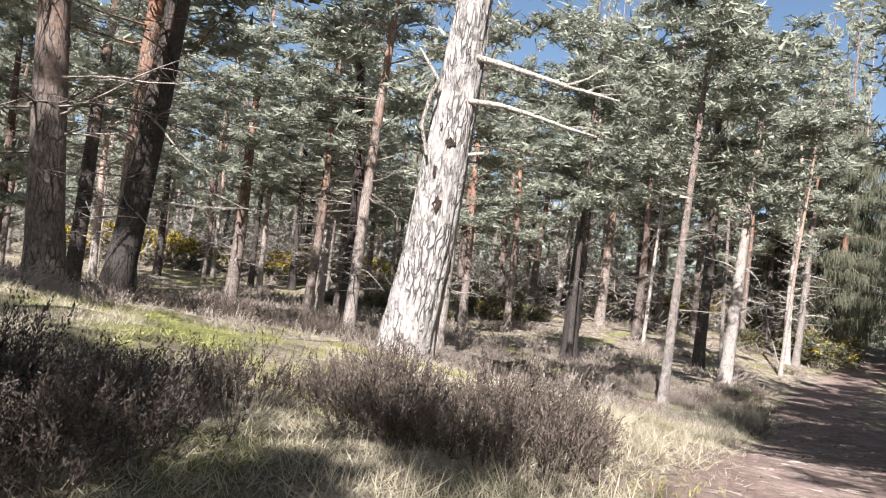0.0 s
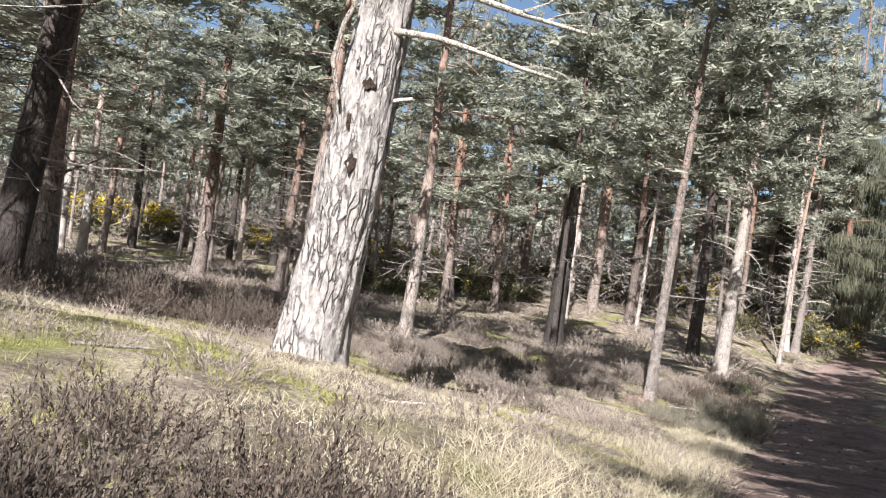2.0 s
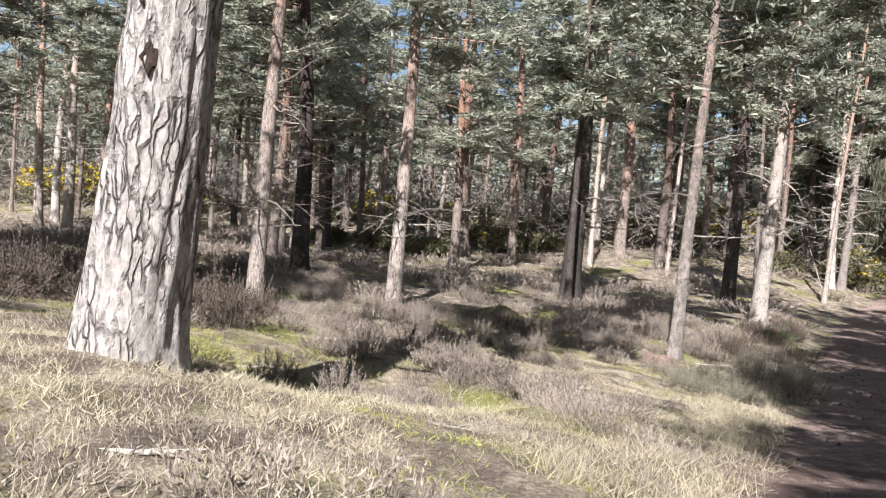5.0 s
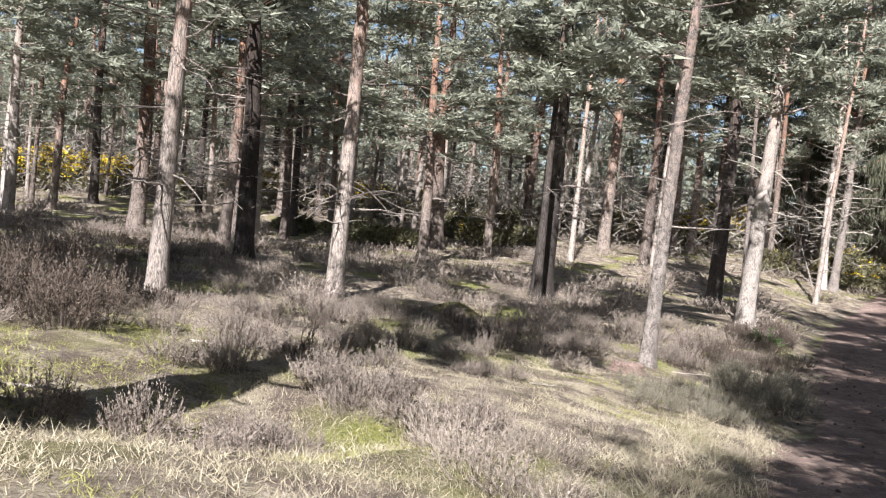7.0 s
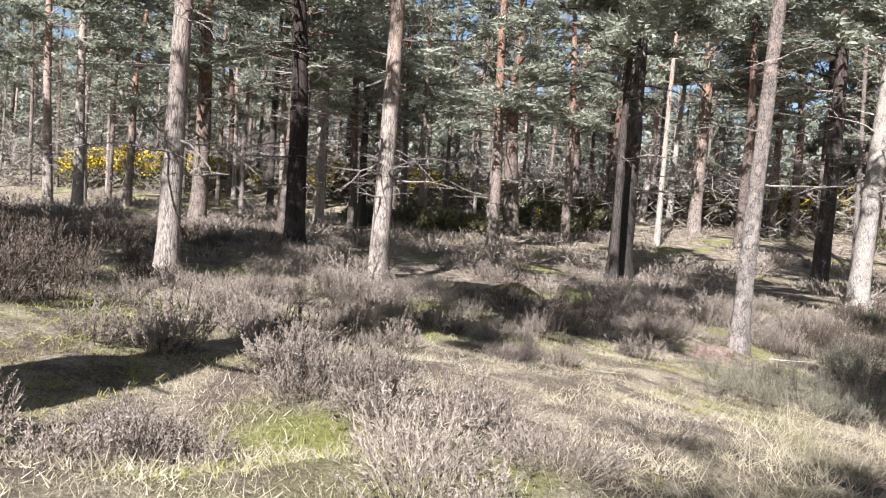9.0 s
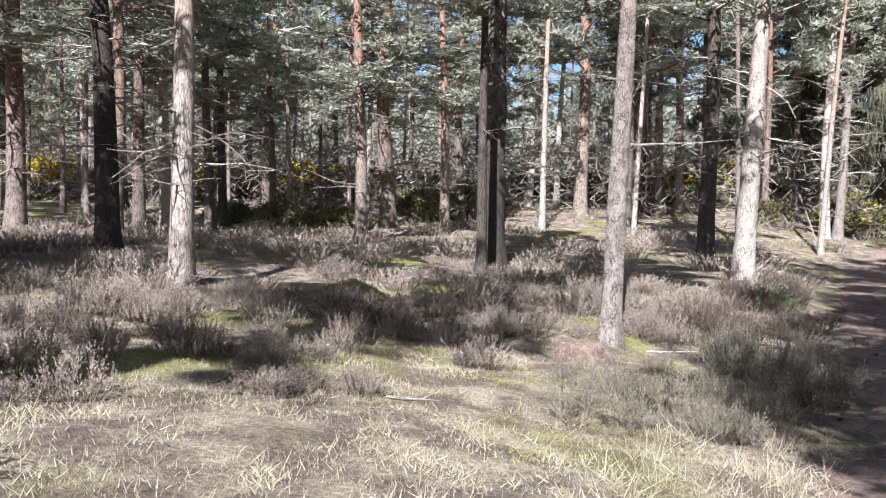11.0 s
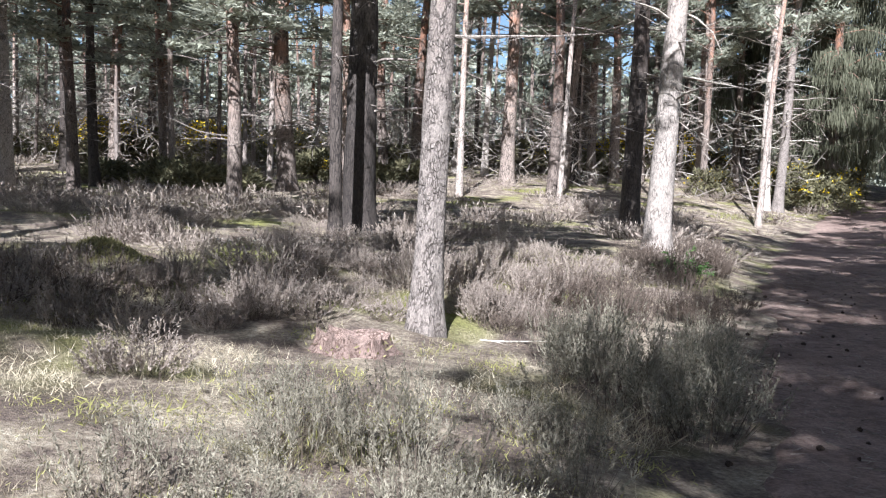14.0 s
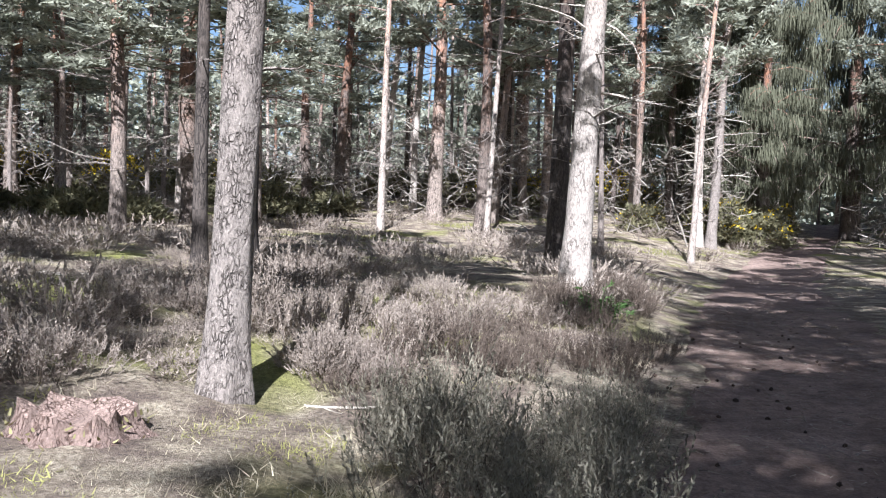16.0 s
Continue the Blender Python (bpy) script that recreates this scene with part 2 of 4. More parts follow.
def land(x, y):
    """Height of the ground: a rise, a fall beyond it, a bank up to the west of the trail, and rising woodland far off."""
    x, y = np.asarray(x, float), np.asarray(y, float)
    along = 0.28 * np.exp(-(((y - 5.0) / 3.6) ** 2)) - 1.32 * ease(6.0, 23.0, y) + 3.4 * ease(38, 84, y)
    side = trail_x(y) - x
    west, east = np.maximum(0.0, side - 0.7), np.maximum(0.0, -side - 0.9)
    bank = 1.35 * (1 - np.exp(-west / 9.0)) + 0.35 * (1 - np.exp(-east / 5.0))
    knoll = 0.11 * np.exp(-(((x + 0.8) / 3.2) ** 2 + ((y - 9.8) / 3.4) ** 2))
    spur = 0.4 * np.exp(-(((x - 10.0) / 3.0) ** 2 + ((y - 33.0) / 5.0) ** 2))
    mound = 0.27 * np.exp(-(((x - 1.5) / 0.42) ** 2 + ((y - 25.4) / 0.5) ** 2))
    hollow = -0.14 * np.exp(-(((y - 12.4 - 0.9 * (x - 0.5)) / 0.4) ** 2)) * np.exp(-(((x - 0.9) / 1.6) ** 2))
    rough = 1.0 - np.exp(-np.maximum(0.0, np.abs(side) - 0.8) / 0.7)
    lumps = 0.045 * np.sin(1.9 * x + 0.7 * np.sin(1.3 * y)) * np.sin(1.7 * y + 1.1 * np.sin(0.9 * x)) + 0.022 * np.sin(5.1 * x + 1.3 * y) * np.sin(4.3 * y - 1.9 * x)
    dip = -0.34 * np.exp(-(((x - 0.1) / 1.5) ** 2 + ((y - 13.0) / 1.9) ** 2))
    return along + bank + knoll + dip + spur + mound + hollow + lumps * rough


def spread(lo, hi, near_lo, near_hi, fine, grow=1.12, most=14.0):
    """Grid lines, fine between near_lo and near_hi and wider and wider outside."""
    mid = list(np.arange(near_lo, near_hi, fine))
    out, step, at = [], fine, near_lo
    while at > lo:
        step = min(step * grow, most)
        at -= step
        out.append(at)
    out2, step, at = [], fine, near_hi
    while at < hi:
        out2.append(at)
        step = min(step * grow, most)
        at += step
    return np.array(out[::-1] + mid + out2)


gx, gy = spread(-260, 280, -7, 13, 0.14), spread(-160, 380, -1, 29, 0.14)
X, Y = np.meshgrid(gx, gy)
Z = land(X, Y)
nx, ny = len(gx), len(gy)
idx = np.arange(nx * ny).reshape(ny, nx)
quads = np.stack([idx[:-1, :-1], idx[:-1, 1:], idx[1:, 1:], idx[1:, :-1]], -1).reshape(-1, 4)
me = bpy.data.meshes.new("ground")
me.from_pydata(np.stack([X, Y, Z], -1).reshape(-1, 3).tolist(), [], quads.tolist())
me.materials.append(M_EARTH)
me.polygons.foreach_set("use_smooth", [True] * len(me.polygons))
ground = tagged(new("ground", me), "heath floor of bleached grass, moss and pine duff", "ground", kind="structure")


def half_width(y, sidew):
    return (1.25 - 0.85 * float(ease(15, 22, y)) + 0.35 * float(ease(30, 45, y)) if sidew < 2 else 1.7 + 1.5 * float(ease(8, 15, y))) + 0.12 * math.sin(1.1 * y + sidew) + 0.10 * math.sin(2.7 * y + 2 * sidew) + 0.05 * math.sin(7.1 * y + sidew)


sheet = Sheet()
ys = np.concatenate([np.arange(-30, 0, 0.5), np.arange(0, 40, 0.12), np.arange(40, 110, 0.6)])
cols = 21
for yy in ys:
    cx = float(trail_x(yy))
    for k in range(cols):
        u = -1 + 2 * k / (cols - 1)
        xx = cx + u * half_width(yy, 1.0 if u < 0 else 4.0)
        lift = 0.03 * (1 - abs(u) ** 6) - 0.03 * abs(u) ** 8
        sheet.v.append((xx, float(yy), float(land(xx, yy)) + lift + 0.008 * math.sin(3 * xx + 5 * yy)))
for r in range(len(ys) - 1):
    for k in range(cols - 1):
        a = r * cols + k
        sheet.f.append((a, a + 1, a + cols + 1, a + cols))
trail = tagged(new("trail", sheet.mesh("trail", M_TRAIL, True)), "trodden pinkish sandy trail with needle litter", "trail", kind="structure")


# ---- pines ----
def trunk_sheet(rng, height, r0, lean=(0.0, 0.0), sides=12, rings=26, rough=0.03, bow=0.28, tip=0.12, flare=0.35):
    s = Sheet()
    ph, amp = rng.uniform(0, 6.28), rng.uniform(0.3, 1.0) * bow
    for i in range(rings):
        t = i / (rings - 1)
        h = -0.35 + (height + 0.35) * t ** 1.25
        g = max(0.0, h) / height
        cx = lean[0] * h + amp * math.sin(2.2 * math.pi * g + ph) * g
        cy = lean[1] * h + amp * math.cos(1.7 * math.pi * g + ph) * g
        r = r0 * ((1 - g) ** 0.75 * (1 - tip) + tip) * (1 + flare * math.exp(-max(0.0, h) / 0.35))
        for k in range(sides):
            a = 2 * math.pi * k / sides
            f = 1 + rough * (noise.noise((3 * math.cos(a), 3 * math.sin(a), h * 1.3 + ph)) * 2) + 0.10 * math.exp(-max(0, h) / 0.3) * math.sin(5 * a + ph)
            s.v.append((cx + r * f * math.cos(a), cy + r * f * math.sin(a), h))
    for i in range(rings - 1):
        for k in range(sides):
            a, b2 = i * sides + k, i * sides + (k + 1) % sides
            s.f.append((a, b2, b2 + sides, a + sides))
    s.f.append(tuple(range((rings - 1) * sides, rings * sides)))
    return s, (amp, ph)


def axis_at(h, height, lean, bowed):
    g = max(0.0, h) / height
    amp, ph = bowed
    return Vector((lean[0] * h + amp * math.sin(2.2 * math.pi * g + ph) * g, lean[1] * h + amp * math.cos(1.7 * math.pi * g + ph) * g, h))


def limb(rng, start, ang, rise, length, r, droop=0.1, n=5):
    pts, d = [Vector(start)], Vector((math.cos(ang), math.sin(ang), rise)).normalized()
    for i in range(n):
        d = (d + Vector((rng.uniform(-0.3, 0.3), rng.uniform(-0.3, 0.3), rng.uniform(-0.2, 0.2) - droop * i / n))).normalized()
        pts.append(pts[-1] + d * length / n)
    return pts, [r * (1 - 0.8 * i / n) for i in range(n + 1)]


def needle_clump(s, rng, c, size, count):
    """A flattish pad of needle sprays fanning up and out from c."""
    for _ in range(2 * count):
        d = Vector((rng.gauss(0, 1), rng.gauss(0, 1), rng.gauss(0.3, 0.4)))
        p = Vector(c) + Vector((rng.gauss(0, 0.32), rng.gauss(0, 0.32), rng.gauss(0, 0.12))) * size
        s.spike(p, d, size * rng.uniform(0.4, 0.85), size * rng.uniform(0.11, 0.20), rng)


def build_crown(rng, height, lean, bowed, r0, low, clumps, reach, per=10, size=0.47):
    """Live limbs and their needle tufts, thickest towards the top."""
    limbs, leaves = [], Sheet()
    n_limbs = max(12, clumps // 11)
    for i in range(n_limbs):
        g = low + (1 - low) * ((i + rng.random()) / n_limbs) ** 0.9
        h = g * height * 0.98
        shape = (0.55 + 0.45 * math.sin(math.pi * min(1.0, (g - low) / (1 - low) * 0.85 + 0.12)))
        length = reach * shape * rng.uniform(0.55, 1.15)
        pts, rad = limb(rng, axis_at(h, height, lean, bowed), rng.uniform(0, 6.28), rng.uniform(-0.05, 0.5), length, r0 * 0.22 * (1.2 - g), 0.05)
        limbs.append((pts, rad))
        for _ in range(clumps // n_limbs):
            t = rng.uniform(0.35, 1.05)
            k = min(len(pts) - 2, int(t * (len(pts) - 1)))
            at = pts[k].lerp(pts[k + 1], min(1.0, t * (len(pts) - 1) - k))
            at = at + Vector((rng.gauss(0, 0.22), rng.gauss(0, 0.22), rng.gauss(0.06, 0.08)))
            needle_clump(leaves, rng, at, size * rng.uniform(0.7, 1.35), per)
    return limbs, leaves


def dead_branches(parent, rng, height, lean, bowed, r0, lo, hi, count, mat, reach=1.7):
    for _ in range(count):
        h = rng.uniform(lo, hi)
        s = Sheet()
        pts, rad = limb(rng, axis_at(h, height, lean, bowed), rng.uniform(0, 6.28), rng.uniform(-0.3, 0.35), reach * rng.uniform(0.35, 1.2), max(0.014, r0 * 0.12), 0.05, 6)
        s.tube(pts, rad, 4)
        for _ in range(6):
            k = rng.randint(1, 5)
            p2, r2 = limb(rng, pts[k], rng.uniform(0, 6.28), rng.uniform(-0.3, 0.5), reach * rng.uniform(0.15, 0.45), max(0.007, rad[k] * 0.6), 0.05, 3)
            s.tube(p2, r2, 3, False)
        part("dead_branch", s, mat, parent)


def pine_thing(seed, height, r0, bark, low, clumps, reach, twigs, lean=(0.0, 0.0), sides=12, rings=26, rough=0.03, dead_mat=None, dead_zone=(1.6, 6.0), bow=0.28, per=11, size=0.47):
    rng = random.Random(seed)
    root = new("pine_tree")
    s, bowed = trunk_sheet(rng, height, r0, lean, sides, rings, rough, bow)
    part("trunk", s, bark, root, "", True)
    limbs, leaves = build_crown(rng, height, lean, bowed, r0, low, clumps, reach, per, size)
    for pts, rad in limbs:
        one = Sheet()
        one.tube(pts[::2] + pts[-1:], rad[::2] + rad[-1:], 4, False)
        part("bough", one, bark, root)
    part("crown", leaves, M_NEEDLES, root, "grey-green needle tufts")
    dead_branches(root, rng, height, lean, bowed, r0, dead_zone[0], dead_zone[1], twigs, dead_mat or M_DEADWOOD)
    return root


def plant(root, x, y, turn=0.0, wide=1.0, tall=1.0, lean=(0.0, 0.0), sink=0.0):
    m = Matrix.Translation((x, y, float(land(x, y)) - sink))
    tilt = Vector((lean[0], lean[1], 1)).to_track_quat("Z", "Y").to_matrix().to_4x4()
    return m @ tilt @ Matrix.Rotation(turn, 4, "Z") @ Matrix.Diagonal((wide, wide, tall, 1))


VARIANTS = [
    pine_thing(11, 15.0, 0.21, M_BARK, 0.36, 340, 3.1, 22),
    pine_thing(12, 16.5, 0.21, M_BARK_SHADE_DARK, 0.40, 330, 3.2, 22),
    pine_thing(13, 14.5, 0.21, M_BARK, 0.30, 360, 3.2, 18),
    pine_thing(14, 14.5, 0.20, M_BARK_WHITE, 0.45, 240, 2.2, 28, dead_mat=M_BLEACHED, dead_zone=(2.0, 7.5)),
    pine_thing(15, 14.5, 0.20, M_BARK_PALE, 0.42, 320, 3.3, 22, dead_zone=(1.5, 6.0)),
    pine_thing(16, 11.5, 0.21, M_BARK, 0.22, 380, 2.5, 5, dead_zone=(1.2, 4.0)),
]
used = set()
LABELS = [
    "slender Scots pine with grey bark, orange higher up",
    "tall Scots pine on the heath, scaly bark coloured dark for shade",
    "Scots pine with low grey-green boughs on the heath",
    "pale-barked Scots pine bristling with bleached dead twigs",
    "pale slender Scots pine standing in heather",
    "bushy young Scots pine with low dense boughs",
]


def stand(kind, x, y, dia, lean=(0.0, 0.0), turn=None, tall=1.0, label="", group="pines of the wood"):
    """Plants one more pine of a kind; the first of each kind is the built one itself."""
    v = VARIANTS[kind]
    tall = tall * (1.3 if y > 36 and x > 4 else 1.0)
    turn = (x * 7.3 + y * 3.1) % 6.28 if turn is None else turn
    m = plant(v, x, y, turn, dia / 0.42, tall, lean)
    if kind in used:
        ob = copy_thing(v, m)
    else:
        used.add(kind)
        ob = v
        ob.matrix_basis = m
    return tagged(ob, label or LABELS[kind], "tree", group)


# pines on the west bank, near the start
stand(0, -6.4, 11.0, 0.55, (-0.09, -0.05), label="stout Scots pine, one side of its grey trunk sunlit")
stand(1, -7.0, 14.3, 0.58, (0.065, 0.035), label="stout Scots pine with bark coloured dark for shade, leaning a little")
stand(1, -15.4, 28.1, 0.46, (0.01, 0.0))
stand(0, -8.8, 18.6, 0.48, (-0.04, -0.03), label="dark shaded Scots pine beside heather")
stand(0, -12.3, 37.1, 0.52, (0.01, 0.0))
stand(3, -18.6, 38.4, 0.50, (0.0, 0.0))
stand(4, -19.9, 38.3, 0.44, (-0.04, -0.02))
stand(0, -8.7, 38.6, 0.36, (-0.016, 0.0))
stand(0, -8.2, 35.9, 0.36, (0.02, 0.0))
for x, y in ((-17.0, 25.6), (-20.5, 31.0), (-24.0, 37.0)):
    stand(5, x, y, 0.4)
# pines of the middle heath
stand(4, -3.5, 20.5, 0.35, (0.01, 0.005), label="grey Scots pine rising from pale heather")
stand(4, -1.3, 24.8, 0.40, (0.004, 0.0), label="grey Scots pine with scaly bark in pale heather")
stand(1, -5.3, 30.0, 0.42, (-0.04, -0.015), label="Scots pine with straight trunk, bark coloured dark for shade")
stand(3, -8.6, 40.5, 0.42, (-0.01, 0.0))
stand(2, -1.0, 39.6, 0.46, (-0.02, 0.0), label="Scots pine, dark below and rusty red above")
stand(2, 1.5, 46.0, 0.42, (-0.02, 0.0))
stand(0, -1.3, 48.2, 0.62, (-0.04, 0.0))
stand(0, 3.5, 57.6, 0.46, (0.02, 0.0))
stand(4, 5.9, 49.3, 0.30, (0.007, 0.0))
stand(0, 8.3, 55.5, 0.58, (0.0, 0.0))
stand(1, 11.55, 41.6, 0.46, (0.0, 0.0), label="Scots pine beside the trail, stem coloured dark for shade")
stand(2, -8.4, 44.4, 0.40, (-0.02, 0.0))
stand(0, -12.5, 57.0, 0.5, (0.01, 0.0))
stand(4, -15.3, 52.0, 0.40, (-0.03, -0.01))
stand(3, -23.8, 45.7, 0.42, (-0.012, 0.0))
stand(1, -22.5, 51.9, 0.40, (-0.02, 0.0))
stand(2, -21.9, 46.8, 0.42, (0.03, 0.02))
stand(1, -15.8, 51.6, 0.30, (-0.02, 0.0))
stand(5, -7.7, 66.0, 0.42)
stand(1, -14.8, 62.2, 0.42)
stand(2, -21.2, 57.1, 0.44, (-0.05, 0.0))
stand(3, 5.6, 60.5, 0.40, (0.077, 0.0), label="leaning bare pale pine with bleached dead twigs")
stand(3, 7.3, 60.2, 0.34, (0.02, 0.0), label="bare pale pine with bleached dead twigs")
stand(0, 12.0, 63.0, 0.46, (0.03, 0.0))
stand(1, -13.6, 54.0, 0.40, (-0.03, 0.0))
stand(0, -13.4, 64.1, 0.42)
stand(2, 13.0, 58.0, 0.46, (-0.02, 0.0))
stand(1, 12.0, 58.5, 0.44, (0.02, 0.0))
stand(4, 19.6, 60.5, 0.56, (-0.009, 0.0))
stand(2, 19.0, 58.0, 0.36)
stand(1, -8.5, 46.3, 0.30, (-0.04, 0.0))
stand(0, -10.3, 58.1, 0.42, (0.024, 0.0))
stand(2, -7.9, 51.8, 0.35, (-0.03, 0.0))
stand(0, 1.3, 62.2, 0.46, (-0.03, 0.0))
stand(2, 3.2, 64.9, 0.46, (0.04, 0.0))
stand(0, 10.3, 52.5, 0.44)
stand(4, 12.5, 60.3, 0.46)
stand(0, 14.6, 60.1, 0.44, (-0.02, 0.0))
stand(3, 21.1, 54.8, 0.46, (-0.014, 0.0), label="bare pale pine of a pair by the trail")
stand(3, 21.8, 54.9, 0.44, (0.045, -0.015), label="bare pale pine of a pair by the trail")


for x, y, d in ((24.0, 59.5, 0.4), (22.6, 63.5, 0.42), (25.4, 68.5, 0.4), (33.5, 59.0, 0.42), (36.0, 66.5, 0.4), (16.5, 62.0, 0.4), (14.0, 67.0, 0.4)):
    stand(2 if d > 0.41 else 0, x, y, d, tall=1.22)


# the old pine
def old_pine():
    rng = random.Random(3)
    root = new("old_pine")
    s = Sheet()
    sides, rings, top = 72, 210, 15.5
    axis = [(-0.35, -0.03, 0.02), (0.0, 0.0, 0.0), (1.5, 0.20, -0.15), (3.45, 0.34, -0.25), (5.0, 0.43, -0.35), (9.0, 0.75, -0.5), (15.5, 0.9, -0.2)]
    wide = [(-0.35, 0.50), (0.0, 0.41), (0.5, 0.375), (1.5, 0.335), (3.45, 0.29), (5.0, 0.245), (9.0, 0.17), (15.5, 0.03)]

    def along(h):
        hs = [a[0] for a in axis]
        return Vector((float(np.interp(h, hs, [a[1] for a in axis])), float(np.interp(h, hs, [a[2] for a in axis])), h))

    for i in range(rings):
        t = i / (rings - 1)
        h = -0.35 + (top + 0.35) * t ** 1.7
        c, r = along(h), float(np.interp(h, [w[0] for w in wide], [w[1] for w in wide]))
        for k in range(sides):
            a = 2 * math.pi * k / sides
            u = Vector((math.cos(a) * 2.9, math.sin(a) * 2.9, h * 0.62))
            w = u * 1.0 + noise.noise_vector(u * 0.9) * 0.55
            d = noise.voronoi(Vector((w.x * 1.6, w.y * 1.6, w.z * 1.0)))[0]
            plate = min(1.0, (d[1] - d[0]) * 3.2)
            f = 1 + 0.17 * (plate - 0.7) * (0.33 / max(r, 0.2)) * 0.6 + 0.02 * noise.noise(u * 5.0) + 0.12 * math.exp(-max(0, h) / 0.35) * (0.5 + 0.5 * math.sin(5 * a + 1.0))
            s.v.append((c.x + r * f * math.cos(a), c.y + r * f * math.sin(a), h))
    for i in range(rings - 1):
        for k in range(sides):
            a, b2 = i * sides + k, i * sides + (k + 1) % sides
            s.f.append((a, b2, b2 + sides, a + sides))
    part("trunk", s, M_BARK_OLD, root, "thick pale plated bark", True)
    # dark knot holes and a scar on the side towards the trail
    for h, a, sx, sz in ((2.12, -1.50, 0.055, 0.10), (2.95, -1.45, 0.06, 0.06), (2.55, -1.86, 0.025, 0.08), (3.15, -1.95, 0.02, 0.06)):
        k = Sheet()
        c = along(h)
        r = float(np.interp(h, [w[0] for w in wide], [w[1] for w in wide]))
        rim, rows = [], 4
        for j in range(rows):
            for q in range(12):
                th, g = 6.283 * q / 12, (1.1, 0.95, 0.7, 0.25)[j] * (1 + 0.3 * math.sin(2.3 * q + h * 9))
                ang = a + sx * g * math.cos(th) / r
                rr = r + (-0.01, 0.016, 0.010, 0.004)[j] + 0.005 * math.sin(3 * th)
                k.v.append((c.x + rr * math.cos(ang), c.y + rr * math.sin(ang), h + sz * g * math.sin(th)))
        for j in range(rows - 1):
            for q in range(12):
                k.f.append((j * 12 + q, j * 12 + (q + 1) % 12, (j + 1) * 12 + (q + 1) % 12, (j + 1) * 12 + q))
        k.f.append(tuple(range(36, 48)))
        part("knot_hole", k, M_CONE, root, "dark knot hole", True)
    # long dead limbs
    for pts, r in (
        ([(0.55, -0.45, 4.15), (1.0, -0.5, 4.05), (1.75, -0.55, 3.86), (2.05, -0.5, 3.82), (2.47, -0.6, 3.71)], 0.045),
        ([(0.45, -0.45, 3.55), (0.95, -0.5, 3.52), (1.35, -0.5, 3.44), (1.85, -0.55, 3.30), (2.23, -0.6, 3.21)], 0.04),
    ):
        s = Sheet()
        s.tube([Vector(p) for p in pts], [r * (1 - 0.16 * i) for i in range(5)], 7)
        whole = part("dead_limb", s, M_BLEACHED, root, "bleached bare dead limb", True)
        for i in (1, 2, 3, 3):
            p2, r2 = limb(rng, pts[i], rng.uniform(-0.6, 0.6), rng.uniform(-0.6, 0.7), rng.uniform(0.3, 0.7), r * 0.45, 0.1, 4)
            one = Sheet()
            one.tube(p2, r2, 4, False)
            part("twig", one, M_BLEACHED, whole)
    s = Sheet()
    s.tube([Vector(p) for p in ((0.05, -0.52, 2.75), (-0.06, -0.55, 3.15), (0.02, -0.58, 3.55), (0.1, -0.6, 3.75), (-0.2, -0.6, 4.15))], [0.02, 0.028, 0.03, 0.028, 0.015], 6)
    part("dead_limb", s, M_DEADWOOD, root, "dark crooked dead limb hugging the trunk", True)
    s = Sheet()
    s.tube([Vector(p) for p in ((0.60, -0.35, 2.85), (0.72, -0.42, 2.86), (0.80, -0.45, 2.87))], [0.022, 0.02, 0.016], 6)
    part("branch_stub", s, M_BLEACHED, root, "pale broken stub")
    limbs, leaves = Sheet(), Sheet()
    for i in range(42):
        h = rng.uniform(7.6, 15.2)
        pts, rad = limb(rng, along(h), rng.uniform(0, 6.28), rng.uniform(-0.1, 0.4), rng.uniform(1.6, 3.6), 0.06, 0.05)
        one = Sheet()
        one.tube(pts, rad, 5, False)
        part("bough", one, M_BARK, root)
        for _ in range(16):
            t = rng.uniform(1.2, 4.9)
            at = pts[int(t)].lerp(pts[int(t) + 1], t - int(t)) + Vector((rng.gauss(0, 0.3), rng.gauss(0, 0.3), rng.gauss(0.1, 0.2)))
            needle_clump(leaves, rng, at, 0.36 * rng.uniform(0.7, 1.3), 15)
    part("crown", leaves, M_NEEDLES, root, "grey-green needle tufts")
    root.location = (-1.03, 10.55, float(land(-1.03, 10.55)) - 0.03)
    return tagged(root, "massive old Scots pine with pale plated bark and knot holes", "tree", "pines of the wood")


old_pine()

# nearer pines with finer stems
near = pine_thing(31, 14.0, 0.15, M_BARK_FLAKY, 0.46, 640, 3.6, 7, sides=28, rings=90, rough=0.05, dead_zone=(2.8, 6.5), bow=0.08)
near.matrix_basis = plant(near, 5.6, 23.55, 0.6, 1.0, 1.0, (0.03, -0.002))
tagged(near, "slim pale Scots pine with flaking bark beside the stump", "tree", "pines of the wood")
white = pine_thing(32, 14.5, 0.26, M_BARK_WHITE, 0.45, 560, 3.5, 10, sides=28, rings=90, rough=0.06, dead_mat=M_BLEACHED, dead_zone=(2.5, 7.0), bow=0.12)
white.matrix_basis = plant(white, 10.0, 32.0, 2.0, 1.0, 1.0, (0.04, -0.01))
tagged(white, "whitish sunlit Scots pine with a kinked stem by the trail", "tree", "pines of the wood")
s = Sheet()
s.tube([Matrix.Rotation(-2.0, 3, "Z") @ Vector(p) for p in ((0.12, -0.12, 2.15), (0.31, -0.2, 2.28), (0.38, -0.22, 2.45), (0.36, -0.22, 2.6), (0.27, -0.2, 2.66))], [0.06, 0.055, 0.045, 0.035, 0.02], 8)
part("curled_snag", s, M_BARK_SHADE_DARK, white, "dark curled broken branch", True)
dark = pine_thing(33, 15.0, 0.36, M_BARK_SHADE_MIXED, 0.42, 560, 3.5, 6, sides=28, rings=80, rough=0.05, dead_zone=(2.5, 6.5), bow=0.15)
